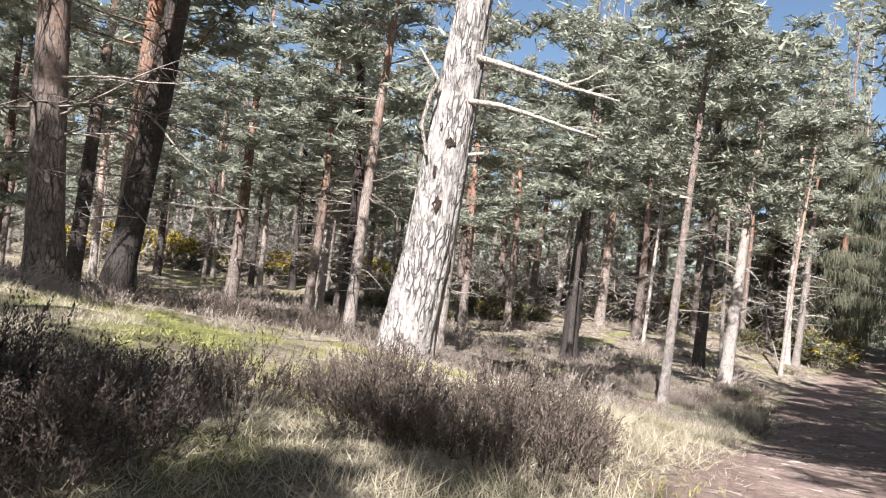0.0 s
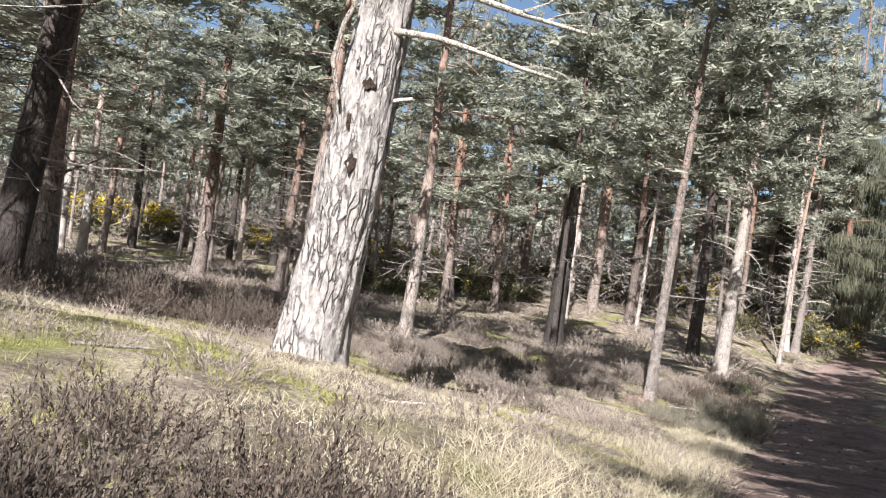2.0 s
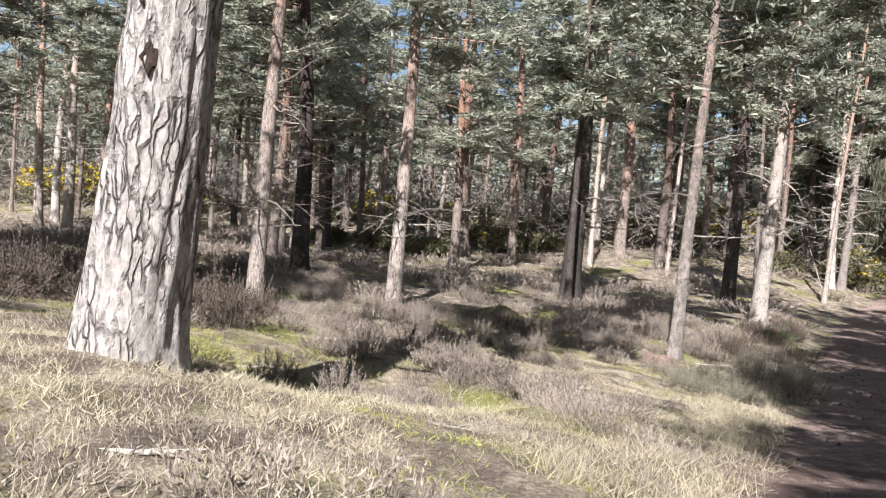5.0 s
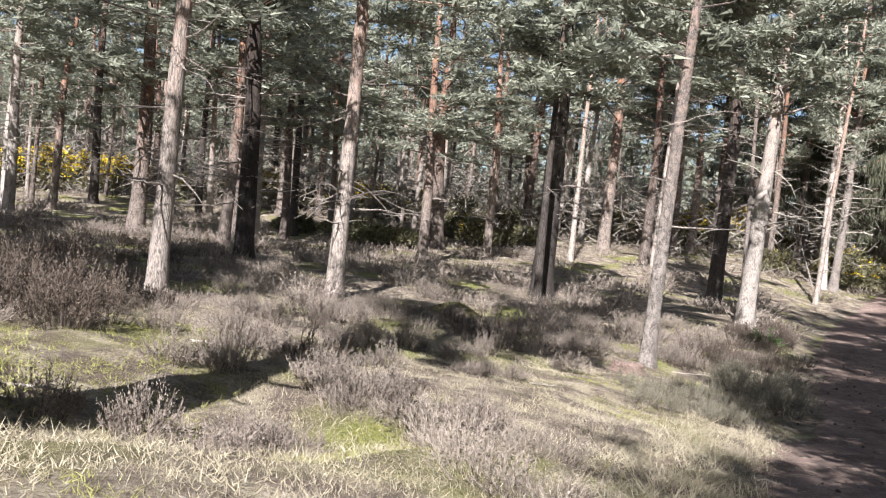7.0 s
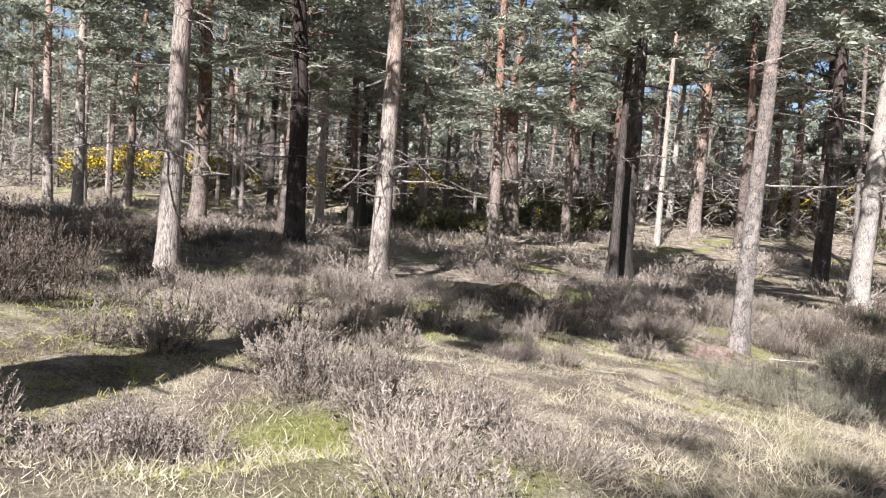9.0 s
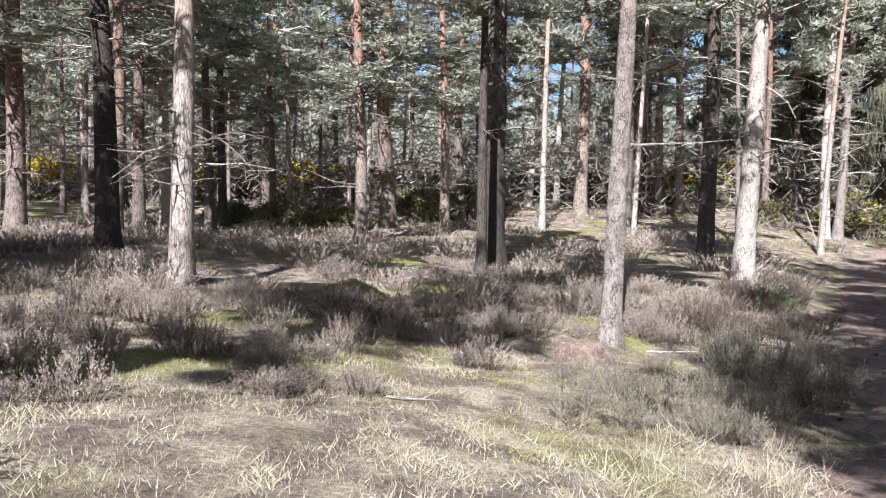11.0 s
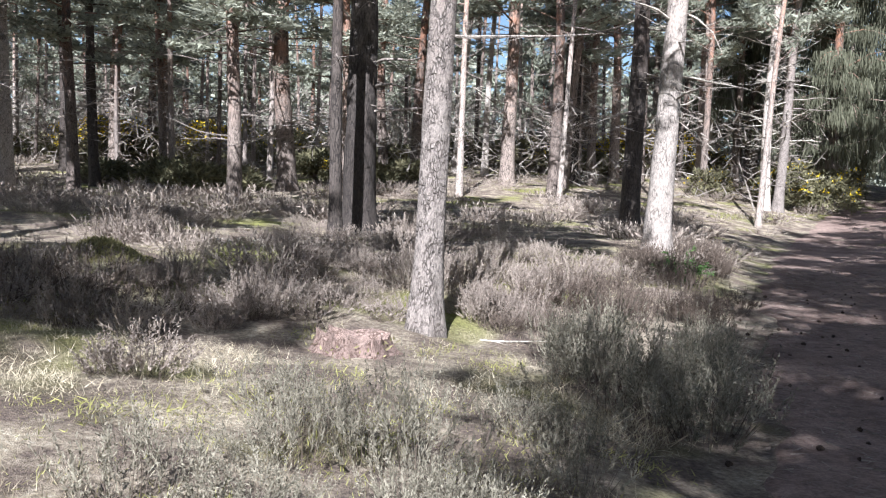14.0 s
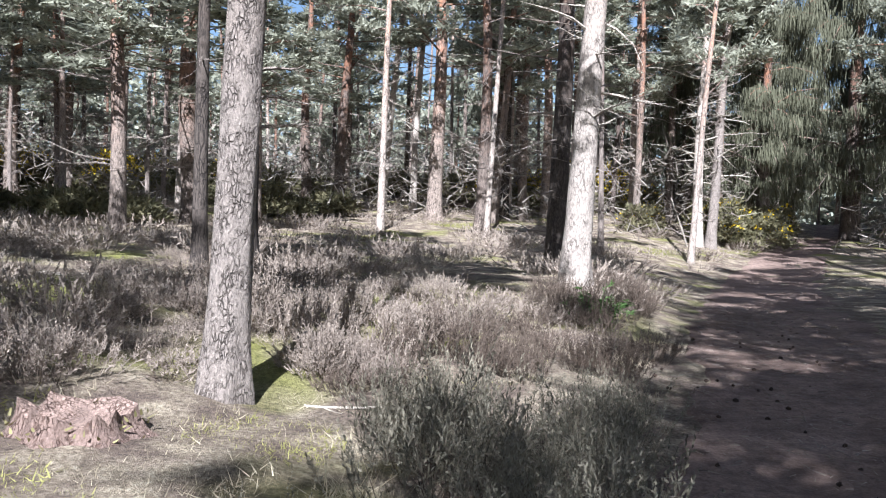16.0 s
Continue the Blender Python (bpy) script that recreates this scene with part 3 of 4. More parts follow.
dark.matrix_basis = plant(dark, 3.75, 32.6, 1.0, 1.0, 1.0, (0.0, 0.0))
tagged(dark, "thick Scots pine, trunk coloured dark for shade below and pale above", "tree", "pines of the wood")
slim = pine_thing(34, 12.0, 0.125, M_BARK_SHADE_DARK, 0.5, 260, 2.0, 5, sides=20, rings=60, rough=0.04, dead_zone=(2.2, 6.0), bow=0.08)
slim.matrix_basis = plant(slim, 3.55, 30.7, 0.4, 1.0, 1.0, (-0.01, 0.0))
tagged(slim, "thin Scots pine in shade-dark bark, close against a thicker one", "tree", "pines of the wood")

# out-of-view pines added behind the start and east of the trail for their shade
for k, (x, y, d) in enumerate(((5.2, -1.0, 0.4), (4.0, -5.5, 0.45), (7.9, 3.6, 0.38), (8.5, 9.1, 0.42), (10.8, 12.8, 0.4), (7.5, -2.0, 0.44), (10.0, 4.0, 0.42), (13.0, 9.0, 0.4), (12.5, 15.5, 0.42),
                              (13.3, 20.5, 0.44), (15.2, 25.3, 0.44), (17.6, 29.6, 0.44), (-7.5, -6.0, 0.42), (-10.5, 0.5, 0.45), (-13.0, 6.0, 0.42), (-4.0, -14.0, 0.42), (1.5, -16.0, 0.42), (-11.0, -12.0, 0.4), (7.0, -14.0, 0.44),
                              (-16.0, 14.0, 0.44), (-19.0, 21.0, 0.42),
                              (20.4, 32.5, 0.44), (23.8, 38.0, 0.44), (27.4, 43.5, 0.44), (31.2, 49.0, 0.42))):
    stand(k % 3, x, y, d, tall=0.95 + 0.1 * (k % 3))

# the wood beyond: plainer pines and bare thin ones
def far_pine(seed, height, low, clumps, bark, reach=2.4, size=0.55, per=5, bare=30):
    rng = random.Random(seed)
    root = new("pine_tree")
    s, bowed = trunk_sheet(rng, height, 0.20, (0, 0), 8, 14, 0.03, 0.25)
    part("trunk", s, bark, root, "", True)
    limbs, leaves = build_crown(rng, height, (0, 0), bowed, 0.2, low, clumps, reach, per, size)
    frame_ = Sheet()
    for pts, rad in limbs:
        frame_.tube(pts[::2] + pts[-1:], rad[::2] + rad[-1:], 3, False)
    tagged(part("bough_frame", frame_, bark, root), kind="stuff")
    part("crown", leaves, M_NEEDLES, root, "grey-green needle tufts")
    twigs = Sheet()
    for _ in range(bare):
        h = rng.uniform(0.8, height * (low + 0.15))
        pts, rad = limb(rng, axis_at(h, height, (0, 0), bowed), rng.uniform(0, 6.28), rng.uniform(-0.3, 0.3), rng.uniform(0.7, 2.0), 0.022, 0.05, 5)
        twigs.tube(pts, rad, 3, False)
        for k in (2, 3, 4):
            p2, r2 = limb(rng, pts[k], rng.uniform(0, 6.28), rng.uniform(-0.4, 0.5), rng.uniform(0.3, 0.8), 0.012, 0.05, 3)
            twigs.tube(p2, r2, 3, False)
    tagged(part("dead_twig_tangle", twigs, M_DEADWOOD, root, "bare grey dead twigs"), kind="stuff")
    return root


VARIANTS += [far_pine(61, 15.5, 0.27, 250, M_BARK), far_pine(62, 16.5, 0.34, 230, M_BARK, 2.2), far_pine(63, 13.5, 0.18, 280, M_BARK, 2.7, 0.6), far_pine(64, 15.0, 0.33, 210, M_BARK_PALE), far_pine(65, 10.0, 0.08, 330, M_BARK, 2.4, 0.6, 7, 14), far_pine(66, 12.0, 0.55, 150, M_BARK_PALE, 1.8, 0.55, 7, 48)]
LABELS += ["Scots pine with grey-green crown deep in the wood", "tall straight Scots pine deep in the wood", "broad Scots pine with low boughs deep in the wood", "pale-stemmed Scots pine deep in the wood", "bushy young Scots pine deep in the wood", "thin bare pine full of dead grey twigs"]
rng = random.Random(77)
placed = [(o.matrix_basis.translation.x, o.matrix_basis.translation.y) for o in scene.objects if o.parent is None and o.type == "EMPTY"]
count = 0
for _ in range(12000):
    if count >= 150:
        break
    y = rng.uniform(47, 84)
    x = rng.uniform(-0.66 * y - 14, 0.66 * y + 24)
    gap = 2.3 if y < 64 else 2.7
    if x - float(trail_x(y)) > -1.6 and x - float(trail_x(y)) < (7.5 if y < 72 else 3.4) or min((x - a) ** 2 + (y - b) ** 2 for a, b in placed) < gap ** 2:
        continue
    if y < 62 and rng.random() < 0.4:
        continue
    placed.append((x, y))
    pick = rng.choice((6, 7, 8, 9, 11, 11)) if y < 66 else rng.choice((6, 7, 8, 8, 9, 10, 10, 11))
    stand(pick, x, y, rng.uniform(0.26, 0.46), (rng.gauss(0, 0.025), rng.gauss(0, 0.025)), rng.uniform(0, 6.28), rng.uniform(0.8, 1.2) if x < 8 else rng.uniform(1.0, 1.3))
    count += 1
# the dim far edge of the wood
s = Sheet()
rng = random.Random(88)
for _ in range(11000):
    a, q = rng.uniform(-0.95, 0.95), rng.uniform(98, 135)
    x, y = q * math.sin(a) + 6, q * math.cos(a)
    c = Vector((x, y, float(land(x, y)) + 13 * rng.random() ** 1.2))
    for _ in range(6):
        s.leaf(c + Vector((rng.gauss(0, 0.7), rng.gauss(0, 0.7), rng.gauss(0, 0.4))), (rng.gauss(0, 1), rng.gauss(0, 1), rng.gauss(0.3, 0.6)), rng.uniform(0.8, 1.6), 0.5, rng)
tagged(new("far_woods", s.mesh("far_woods", M_NEEDLES)), "far dense pine woods closing the view", "woods", kind="stuff")
# bare grey undergrowth between the far trunks
s = Sheet()
rng = random.Random(89)
for _ in range(3800):
    y = rng.uniform(54, 96)
    x = rng.uniform(-0.62 * y - 8, 0.6 * y + 14)
    if -2.0 < x - float(trail_x(y)) < 4.2:
        continue
    c = Vector((x, y, float(land(x, y)) + 4.2 * rng.random() ** 1.6))
    for _ in range(12):
        s.spike(c + Vector((rng.gauss(0, 0.5), rng.gauss(0, 0.5), rng.gauss(0, 0.3))), (rng.gauss(0, 1), rng.gauss(0, 1), rng.gauss(0.3, 0.7)), rng.uniform(0.4, 1.3), rng.uniform(0.04, 0.10), rng)
tagged(new("undergrowth", s.mesh("undergrowth", M_THICKET)), "tangled grey-brown undergrowth deep in the wood", "undergrowth", kind="stuff")
# the wood all round, behind the walk and beyond its edges
def woods(name, picks, label):
    """A distant stand of plain pines as one mesh."""
    verts, faces, mats, slots, o = [], [], [], [], 0
    for parts, m in picks:
        a = np.array(m)
        for sheet, mat in parts:
            co = np.array(sheet.v)
            verts.append(co @ a[:3, :3].T + a[:3, 3])
            if mat not in slots:
                slots.append(mat)
            faces.extend(tuple(v + o for v in f) for f in sheet.f)
            mats.extend([slots.index(mat)] * len(sheet.f))
            o += len(co)
    me = bpy.data.meshes.new(name)
    me.from_pydata(np.concatenate(verts).tolist(), [], faces)
    for mat in slots:
        me.materials.append(mat)
    me.polygons.foreach_set("material_index", mats)
    return tagged(new(name, me), label, "woods", kind="stuff")


def plain_pine(seed, height, low):
    rng = random.Random(seed)
    s, bowed = trunk_sheet(rng, height, 0.2, (0, 0), 7, 9, 0.03, 0.25)
    limbs, leaves = build_crown(rng, height, (0, 0), bowed, 0.2, low, 110, 2.5, 6, 0.95)
    for pts, rad in limbs:
        s.tube([pts[0], pts[-1]], [rad[0], rad[-1]], 3, False)
    return [(s, M_BARK), (leaves, M_NEEDLES)]


PLAIN = [plain_pine(71, 15.0, 0.24), plain_pine(72, 16.5, 0.3), plain_pine(73, 14.0, 0.15)]
around, beyond = [], []
for _ in range(900):
    y = rng.uniform(82, 125)
    x = rng.uniform(-0.66 * y - 12, 0.66 * y + 26)
    if len(beyond) < 105 and min((x - a) ** 2 + (y - b) ** 2 for a, b in placed) > 3.4 ** 2:
        placed.append((x, y))
        beyond.append((rng.choice(PLAIN), plant(None, x, y, rng.uniform(0, 6.28), rng.uniform(0.7, 1.1), rng.uniform(0.85, 1.2))))
woods("pine_woods", beyond, "deep pine woods beyond the heath")
# unseen trees round about, added to block sky light from the sides
count = 0
for _ in range(4000):
    if count >= 95:
        break
    x, y = rng.uniform(-48, 62), rng.uniform(-45, 46)
    west = x < -0.98 * y - 3 and x < -9.0
    east = x > 0.78 * y + 4.5 and x > float(trail_x(y)) + 3.6
    if -10 < x < 3 and y > -26 or not (west or east or y < -15) or min((x - a) ** 2 + (y - b) ** 2 for a, b in placed) < 3.2 ** 2:
        continue
    placed.append((x, y))
    around.append((rng.choice(PLAIN), plant(None, x, y, rng.uniform(0, 6.28), rng.uniform(0.75, 1.1), rng.uniform(0.9, 1.15))))
    count += 1
woods("pine_woods", around, "unseen pine woods round about the heath, added to cut sky light")
# out-of-view pine put in so that its shadow falls on the trail
stand(0, 7.3, 6.4, 0.42, label="unseen Scots pine added on the verge to shade the sandy trail")
# out-of-view young pines added to cast shade over the first steps
for x, y in ((-1.7, -8.6), (-3.2, -8.0)):
    stand(10, x, y, 0.36, tall=0.70, label="unseen bushy young Scots pine added to shade the first steps")


# the dark drooping conifer by the trail
def drooping_conifer(seed, height, spread_r, sprays):
    rng = random.Random(seed)
    root = new("conifer_tree")
    s, bowed = trunk_sheet(rng, height, 0.28, (0, 0), 12, 24, 0.03, 0.05)
    part("trunk", s, M_BARK, root, "", True)
    limbs, leaves = Sheet(), Sheet()
    for i in range(90):
        g = 0.12 + 0.86 * (i + rng.random()) / 90
        length = spread_r * (1 - g) ** 0.7 * rng.uniform(0.7, 1.15) + 0.3
        pts, rad = limb(rng, (0, 0, g * height), rng.uniform(0, 6.28), 0.25, length, 0.05 * (1.1 - g), 0.5, 5)
        limbs.tube(pts, rad, 4, False)
        for _ in range(sprays + 4):
            t = rng.uniform(0.8, 4.95)
            at = pts[int(t)].lerp(pts[int(t) + 1], t - int(t)) + Vector((rng.gauss(0, 0.18), rng.gauss(0, 0.18), rng.gauss(0, 0.1)))
            for _ in range(12):
                p = at + Vector((rng.gauss(0, 0.14), rng.gauss(0, 0.14), rng.gauss(0, 0.1)))
                leaves.spike(p, (rng.gauss(0, 0.16), rng.gauss(0, 0.16), -1.0), rng.uniform(0.3, 0.85), 0.038, rng)
    part("bough_frame", limbs, M_BARK, root, "", True)
    part("crown", leaves, M_FIR, root, "drooping dark green sprays")
    return root


fir = drooping_conifer(5, 14.5, 4.4, 17)
fir.matrix_basis = plant(fir, 27.2, 61.0, 0.0, 1.25, 1.25)
tagged(fir, "dense dark conifer with drooping sprays by the trail", "tree", "drooping conifers")
for x, y, w in ((33.5, 63.0, 1.3), (37.0, 57.5, 1.2), (41.0, 66.0, 1.3), (33.0, 76.0, 1.3), (24.5, 66.0, 1.1), (47.0, 72.0, 1.3)):
    tagged(copy_thing(fir, plant(fir, x, y, x, w, w)), "dense dark conifer at the wood's edge", "tree", "drooping conifers")


# ---- heather, grass and bushes ----
def heather_mesh(seed, mat, radius, height, stems, sprigs=18, width=0.0085, plume=0.028, thin=False):
    """A wiry cushion: bare bowed stems fanning from the root, each ending in a few leafy plumes. Gives the stems' mesh and the leaves' mesh."""
    rng = random.Random(seed)
    wood, s = Sheet(), Sheet()
    for _ in range(stems):
        a, out = rng.uniform(0, 6.28), math.sqrt(rng.random())
        tip = Vector((math.cos(a) * out * radius, math.sin(a) * out * radius, height * (1 - 0.45 * out * out) * rng.uniform(0.5, 1.2)))
        root = Vector((math.cos(a) * out * radius * 0.5, math.sin(a) * out * radius * 0.5, -0.03))
        d = tip - root
        sway = Vector((rng.gauss(0, 0.2), rng.gauss(0, 0.2), 0)) * height
        wood.spike(root, d + sway * 0.5, d.length * 0.95, width * 0.8, rng)
        for _ in range(1 if thin else 3):
            fork = root + d * rng.uniform(0.45, 0.75) + sway * 0.9
            way = (d.normalized() + Vector((rng.gauss(0, 0.28), rng.gauss(0, 0.28), rng.uniform(0.0, 0.3)))).normalized()
            long = d.length * rng.uniform(0.35, 0.6)
            for j in range(sprigs):
                t = (j + rng.random()) / sprigs
                e = way * 0.9 + Vector((rng.gauss(0, 0.45), rng.gauss(0, 0.45), rng.gauss(0, 0.45)))
                (s.spike if thin else s.leaf)(fork + way * long * t, e, plume * rng.uniform(0.7, 1.4) * (1.15 - 0.5 * t), width, rng)
    return wood.mesh("stem", M_HEATHER_WOOD), s.mesh("foliage", mat)


HEATHER = {
    "pale": [heather_mesh(200 + i, M_HEATHER, 0.34, 0.30, 62) for i in range(3)],
    "green": [heather_mesh(210 + i, M_HEATHER_GREEN, 0.36, 0.44, 44, 20, 0.0075, 0.026) for i in range(3)],
    "dark": [heather_mesh(220 + i, M_HEATHER_SHADED, 0.38, 0.38, 66) for i in range(3)],
}
BUSH_LABEL = {
    "pale": "bleached pinkish-grey winter heather bush on the heath",
    "green": "grey-green wiry heather bush beside the trail",
    "dark": "heather bush coloured dark brown as if in shade",
}


def heather_bush(kind, x, y, size, tall, k):
    x = min(x, float(trail_x(y)) - (1.7 if y < 19 else 0.85))
    if abs(x - 5.05) < 0.95 and 20.9 < y < 23.1:
        x -= 2.2
    ob = new("heather_bush")
    for piece, me in zip(("stem", "foliage"), HEATHER[kind][k % 3]):
        part(piece, me, None, ob)
    ob.matrix_basis = Matrix.Translation((x, y, float(land(x, y)) - 0.02)) @ Matrix.Rotation(x * 5 + y * 3, 4, "Z") @ Matrix.Diagonal((size, size, tall, 1))
    return tagged(ob, BUSH_LABEL[kind], "heather", "heather bushes")


rng = random.Random(41)
# by the trail, where the walk ends
k = 0
for cx, cy, sx, sy, n, kind, size in (
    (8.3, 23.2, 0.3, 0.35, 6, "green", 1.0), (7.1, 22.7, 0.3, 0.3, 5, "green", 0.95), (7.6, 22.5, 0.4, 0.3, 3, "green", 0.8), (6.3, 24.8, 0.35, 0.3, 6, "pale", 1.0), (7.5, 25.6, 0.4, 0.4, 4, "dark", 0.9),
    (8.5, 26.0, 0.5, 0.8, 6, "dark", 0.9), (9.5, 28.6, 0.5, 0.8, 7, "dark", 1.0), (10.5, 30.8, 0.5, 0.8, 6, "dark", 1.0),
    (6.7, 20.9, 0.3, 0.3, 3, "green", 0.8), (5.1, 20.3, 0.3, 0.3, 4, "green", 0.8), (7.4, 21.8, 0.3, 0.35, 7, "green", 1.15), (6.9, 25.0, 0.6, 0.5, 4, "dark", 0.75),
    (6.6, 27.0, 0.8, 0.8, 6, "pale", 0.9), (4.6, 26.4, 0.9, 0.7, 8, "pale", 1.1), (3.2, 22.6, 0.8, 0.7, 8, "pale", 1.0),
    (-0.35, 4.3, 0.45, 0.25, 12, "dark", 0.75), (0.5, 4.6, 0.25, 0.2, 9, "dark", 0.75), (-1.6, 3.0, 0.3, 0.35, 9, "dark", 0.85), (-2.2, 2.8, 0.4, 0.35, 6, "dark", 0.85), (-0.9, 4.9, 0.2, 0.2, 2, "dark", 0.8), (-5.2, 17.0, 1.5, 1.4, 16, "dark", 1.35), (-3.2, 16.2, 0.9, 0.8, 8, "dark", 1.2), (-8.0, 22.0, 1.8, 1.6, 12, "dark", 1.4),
    (0.3, 17.6, 1.0, 1.0, 14, "pale", 0.8), (1.7, 19.3, 0.8, 0.7, 10, "pale", 0.75), (-0.4, 20.9, 1.0, 0.8, 11, "pale", 0.95), (2.6, 24.0, 1.0, 0.7, 8, "pale", 0.85), (6.3, 19.7, 0.3, 0.4, 6, "green", 0.9), (5.3, 18.9, 0.35, 0.3, 5, "green", 0.7), (0.7, 12.7, 0.5, 0.35, 6, "pale", 0.85), (1.6, 14.6, 0.6, 0.4, 6, "pale", 0.9), (0.1, 14.8, 0.6, 0.4, 7, "pale", 0.9),
):
    for _ in range(n):
        s0 = size * rng.uniform(0.75, 1.2)
        heather_bush(kind, cx + rng.gauss(0, sx), cy + rng.gauss(0, sy), s0, s0 * rng.uniform(0.8, 1.55), k)
        k += 1


def mesh_arrays(me):
    if isinstance(me, tuple):
        (a, fa), (b, fb) = mesh_arrays(me[0]), mesh_arrays(me[1])
        return np.concatenate([a, b]), fa + [tuple(v + len(a) for v in f) for f in fb]
    co = np.empty(len(me.vertices) * 3)
    me.vertices.foreach_get("co", co)
    return co.reshape(-1, 3), [tuple(p.vertices) for p in me.polygons]


def scatter(name, meshes, spots, mat, label, category):
    """Many small plants as one mesh."""
    verts, faces, o = [], [], 0
    arrays = [mesh_arrays(m) for m in meshes]
    for i, (x, y, size, tall) in enumerate(spots):
        co, fs = arrays[i % len(arrays)]
        a = (x * 12.9 + y * 7.7) % 6.28
        c, s1 = math.cos(a), math.sin(a)
        w = np.empty_like(co)
        w[:, 0] = (co[:, 0] * c - co[:, 1] * s1) * size + x
        w[:, 1] = (co[:, 0] * s1 + co[:, 1] * c) * size + y
        w[:, 2] = co[:, 2] * tall + float(land(x, y)) - 0.02
        verts.append(w)
        faces.extend(tuple(v + o for v in f) for f in fs)
        o += len(co)
    me = bpy.data.meshes.new(name)
    me.from_pydata(np.concatenate(verts).tolist(), [], faces)
    me.materials.append(mat)
    return tagged(new(name, me), label, category, kind="stuff")


def cover(x, y, k=0.0):
    return noise.noise((x * 0.32 + k, y * 0.32, k)) + 0.5 * noise.noise((x * 0.9, y * 0.9 + k, 2.0))


low_pale = [heather_mesh(300 + i, M_HEATHER, 0.38, 0.20, 56, 14, 0.0065, 0.03, True) for i in range(3)]
low_shaded = [heather_mesh(310 + i, M_HEATHER_SHADED, 0.46, 0.28, 46, 12, 0.012, 0.045, True) for i in range(3)]
rough_far = [heather_mesh(320 + i, M_HEATHER, 0.85, 0.36, 30, 5, 0.03, 0.14, True) for i in range(3)]
mid_pale = [heather_mesh(330 + i, M_HEATHER, 0.55, 0.30, 60, 12, 0.015, 0.055, True) for i in range(3)]
spots = {"pale": [], "dark": [], "far": [], "mid": []}
for _ in range(5200):
    y = rng.uniform(3.0, 40.0)
    x = rng.uniform(-0.5 * y - 4, 0.42 * y + 1.5)
    side = float(trail_x(y)) - x
    if side < 1.15:
        continue
    c = cover(x, y)
    # western ground in shade, imitated by the heather's darker colour
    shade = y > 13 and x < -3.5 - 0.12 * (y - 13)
    open_grass = (x + 0.6) ** 2 / 16 + (y - 9.5) ** 2 / 22 < 1 or (x - 3.2) ** 2 / 7 + (y - 17.5) ** 2 / 12 < 1 or (x - 8.9) ** 2 / 3 + (y - 33.5) ** 2 / 12 < 1
    if open_grass and rng.random() < 0.86:
        continue
    bush_room = x > 5.8 and 19.5 < y < 27
    straw_gap = bush_room or (x - 5.0) ** 2 + (y - 22.0) ** 2 < 1.3 or (x - 5.7) ** 2 / 3.0 + (y - 21.2) ** 2 / 1.6 < 1 or (x - 4.2) ** 2 / 5.0 + (y - 19.2) ** 2 / 6.0 < 1
    if c < 0.03 or y < 6.5 or straw_gap:
        continue
    z = rng.uniform(0.5, 1.4)
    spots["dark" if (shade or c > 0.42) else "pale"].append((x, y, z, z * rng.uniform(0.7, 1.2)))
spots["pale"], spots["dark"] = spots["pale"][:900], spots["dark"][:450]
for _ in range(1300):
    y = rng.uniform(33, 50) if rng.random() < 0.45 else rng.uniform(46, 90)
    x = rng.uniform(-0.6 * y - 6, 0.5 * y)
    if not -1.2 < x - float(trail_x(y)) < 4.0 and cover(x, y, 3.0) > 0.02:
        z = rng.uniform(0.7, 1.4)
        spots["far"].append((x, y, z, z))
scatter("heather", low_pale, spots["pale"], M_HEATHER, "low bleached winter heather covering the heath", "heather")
scatter("heather", low_shaded, spots["dark"], M_HEATHER_SHADED, "low heather under the trees, coloured dark for shade", "heather")
for _ in range(1500):
    y = rng.uniform(23.5, 38)
    x = rng.uniform(-0.5 * y - 3, 0.36 * y + 1.0)
    if float(trail_x(y)) - x > 1.6 and not (x > 5.8 and y < 27) and cover(x, y, 1.0) > 0.10 and (x - 8.7) ** 2 / 3 + (y - 33.5) ** 2 / 14 > 1 and len(spots["mid"]) < 360:
        z = rng.uniform(0.5, 1.4)
        spots["mid"].append((x, y, z, z * rng.uniform(0.45, 1.35)))
scatter("heather", mid_pale, spots["mid"], M_HEATHER, "pinkish-grey heather under the pines", "heather")
scatter("heather", rough_far, spots["far"], M_HEATHER, "rough low growth under the far pines", "heather")


def grass_mesh(seed, mat, radius, height, blades, width):
    rng = random.Random(seed)
    s = Sheet()
    for _ in range(blades):
        a, q = rng.uniform(0, 6.28), math.sqrt(rng.random()) * radius
        s.spike((math.cos(a) * q, math.sin(a) * q, -0.01), (rng.gauss(0, 0.7), rng.gauss(0, 0.7), rng.uniform(0.25, 1.0)), height * rng.uniform(0.5, 1.3), width, rng)
    return s.mesh("grass", mat)


straw = [grass_mesh(400 + i, M_GRASS, 0.27, 0.075, 95, 0.0055) for i in range(4)]
green = [grass_mesh(410 + i, M_MOSSGRASS, 0.24, 0.06, 70, 0.007) for i in range(3)]
tall_straw = [grass_mesh(420 + i, M_GRASS, 0.18, 0.21, 50, 0.006) for i in range(3)]
spots = {"straw": [], "green": [], "tall": []}
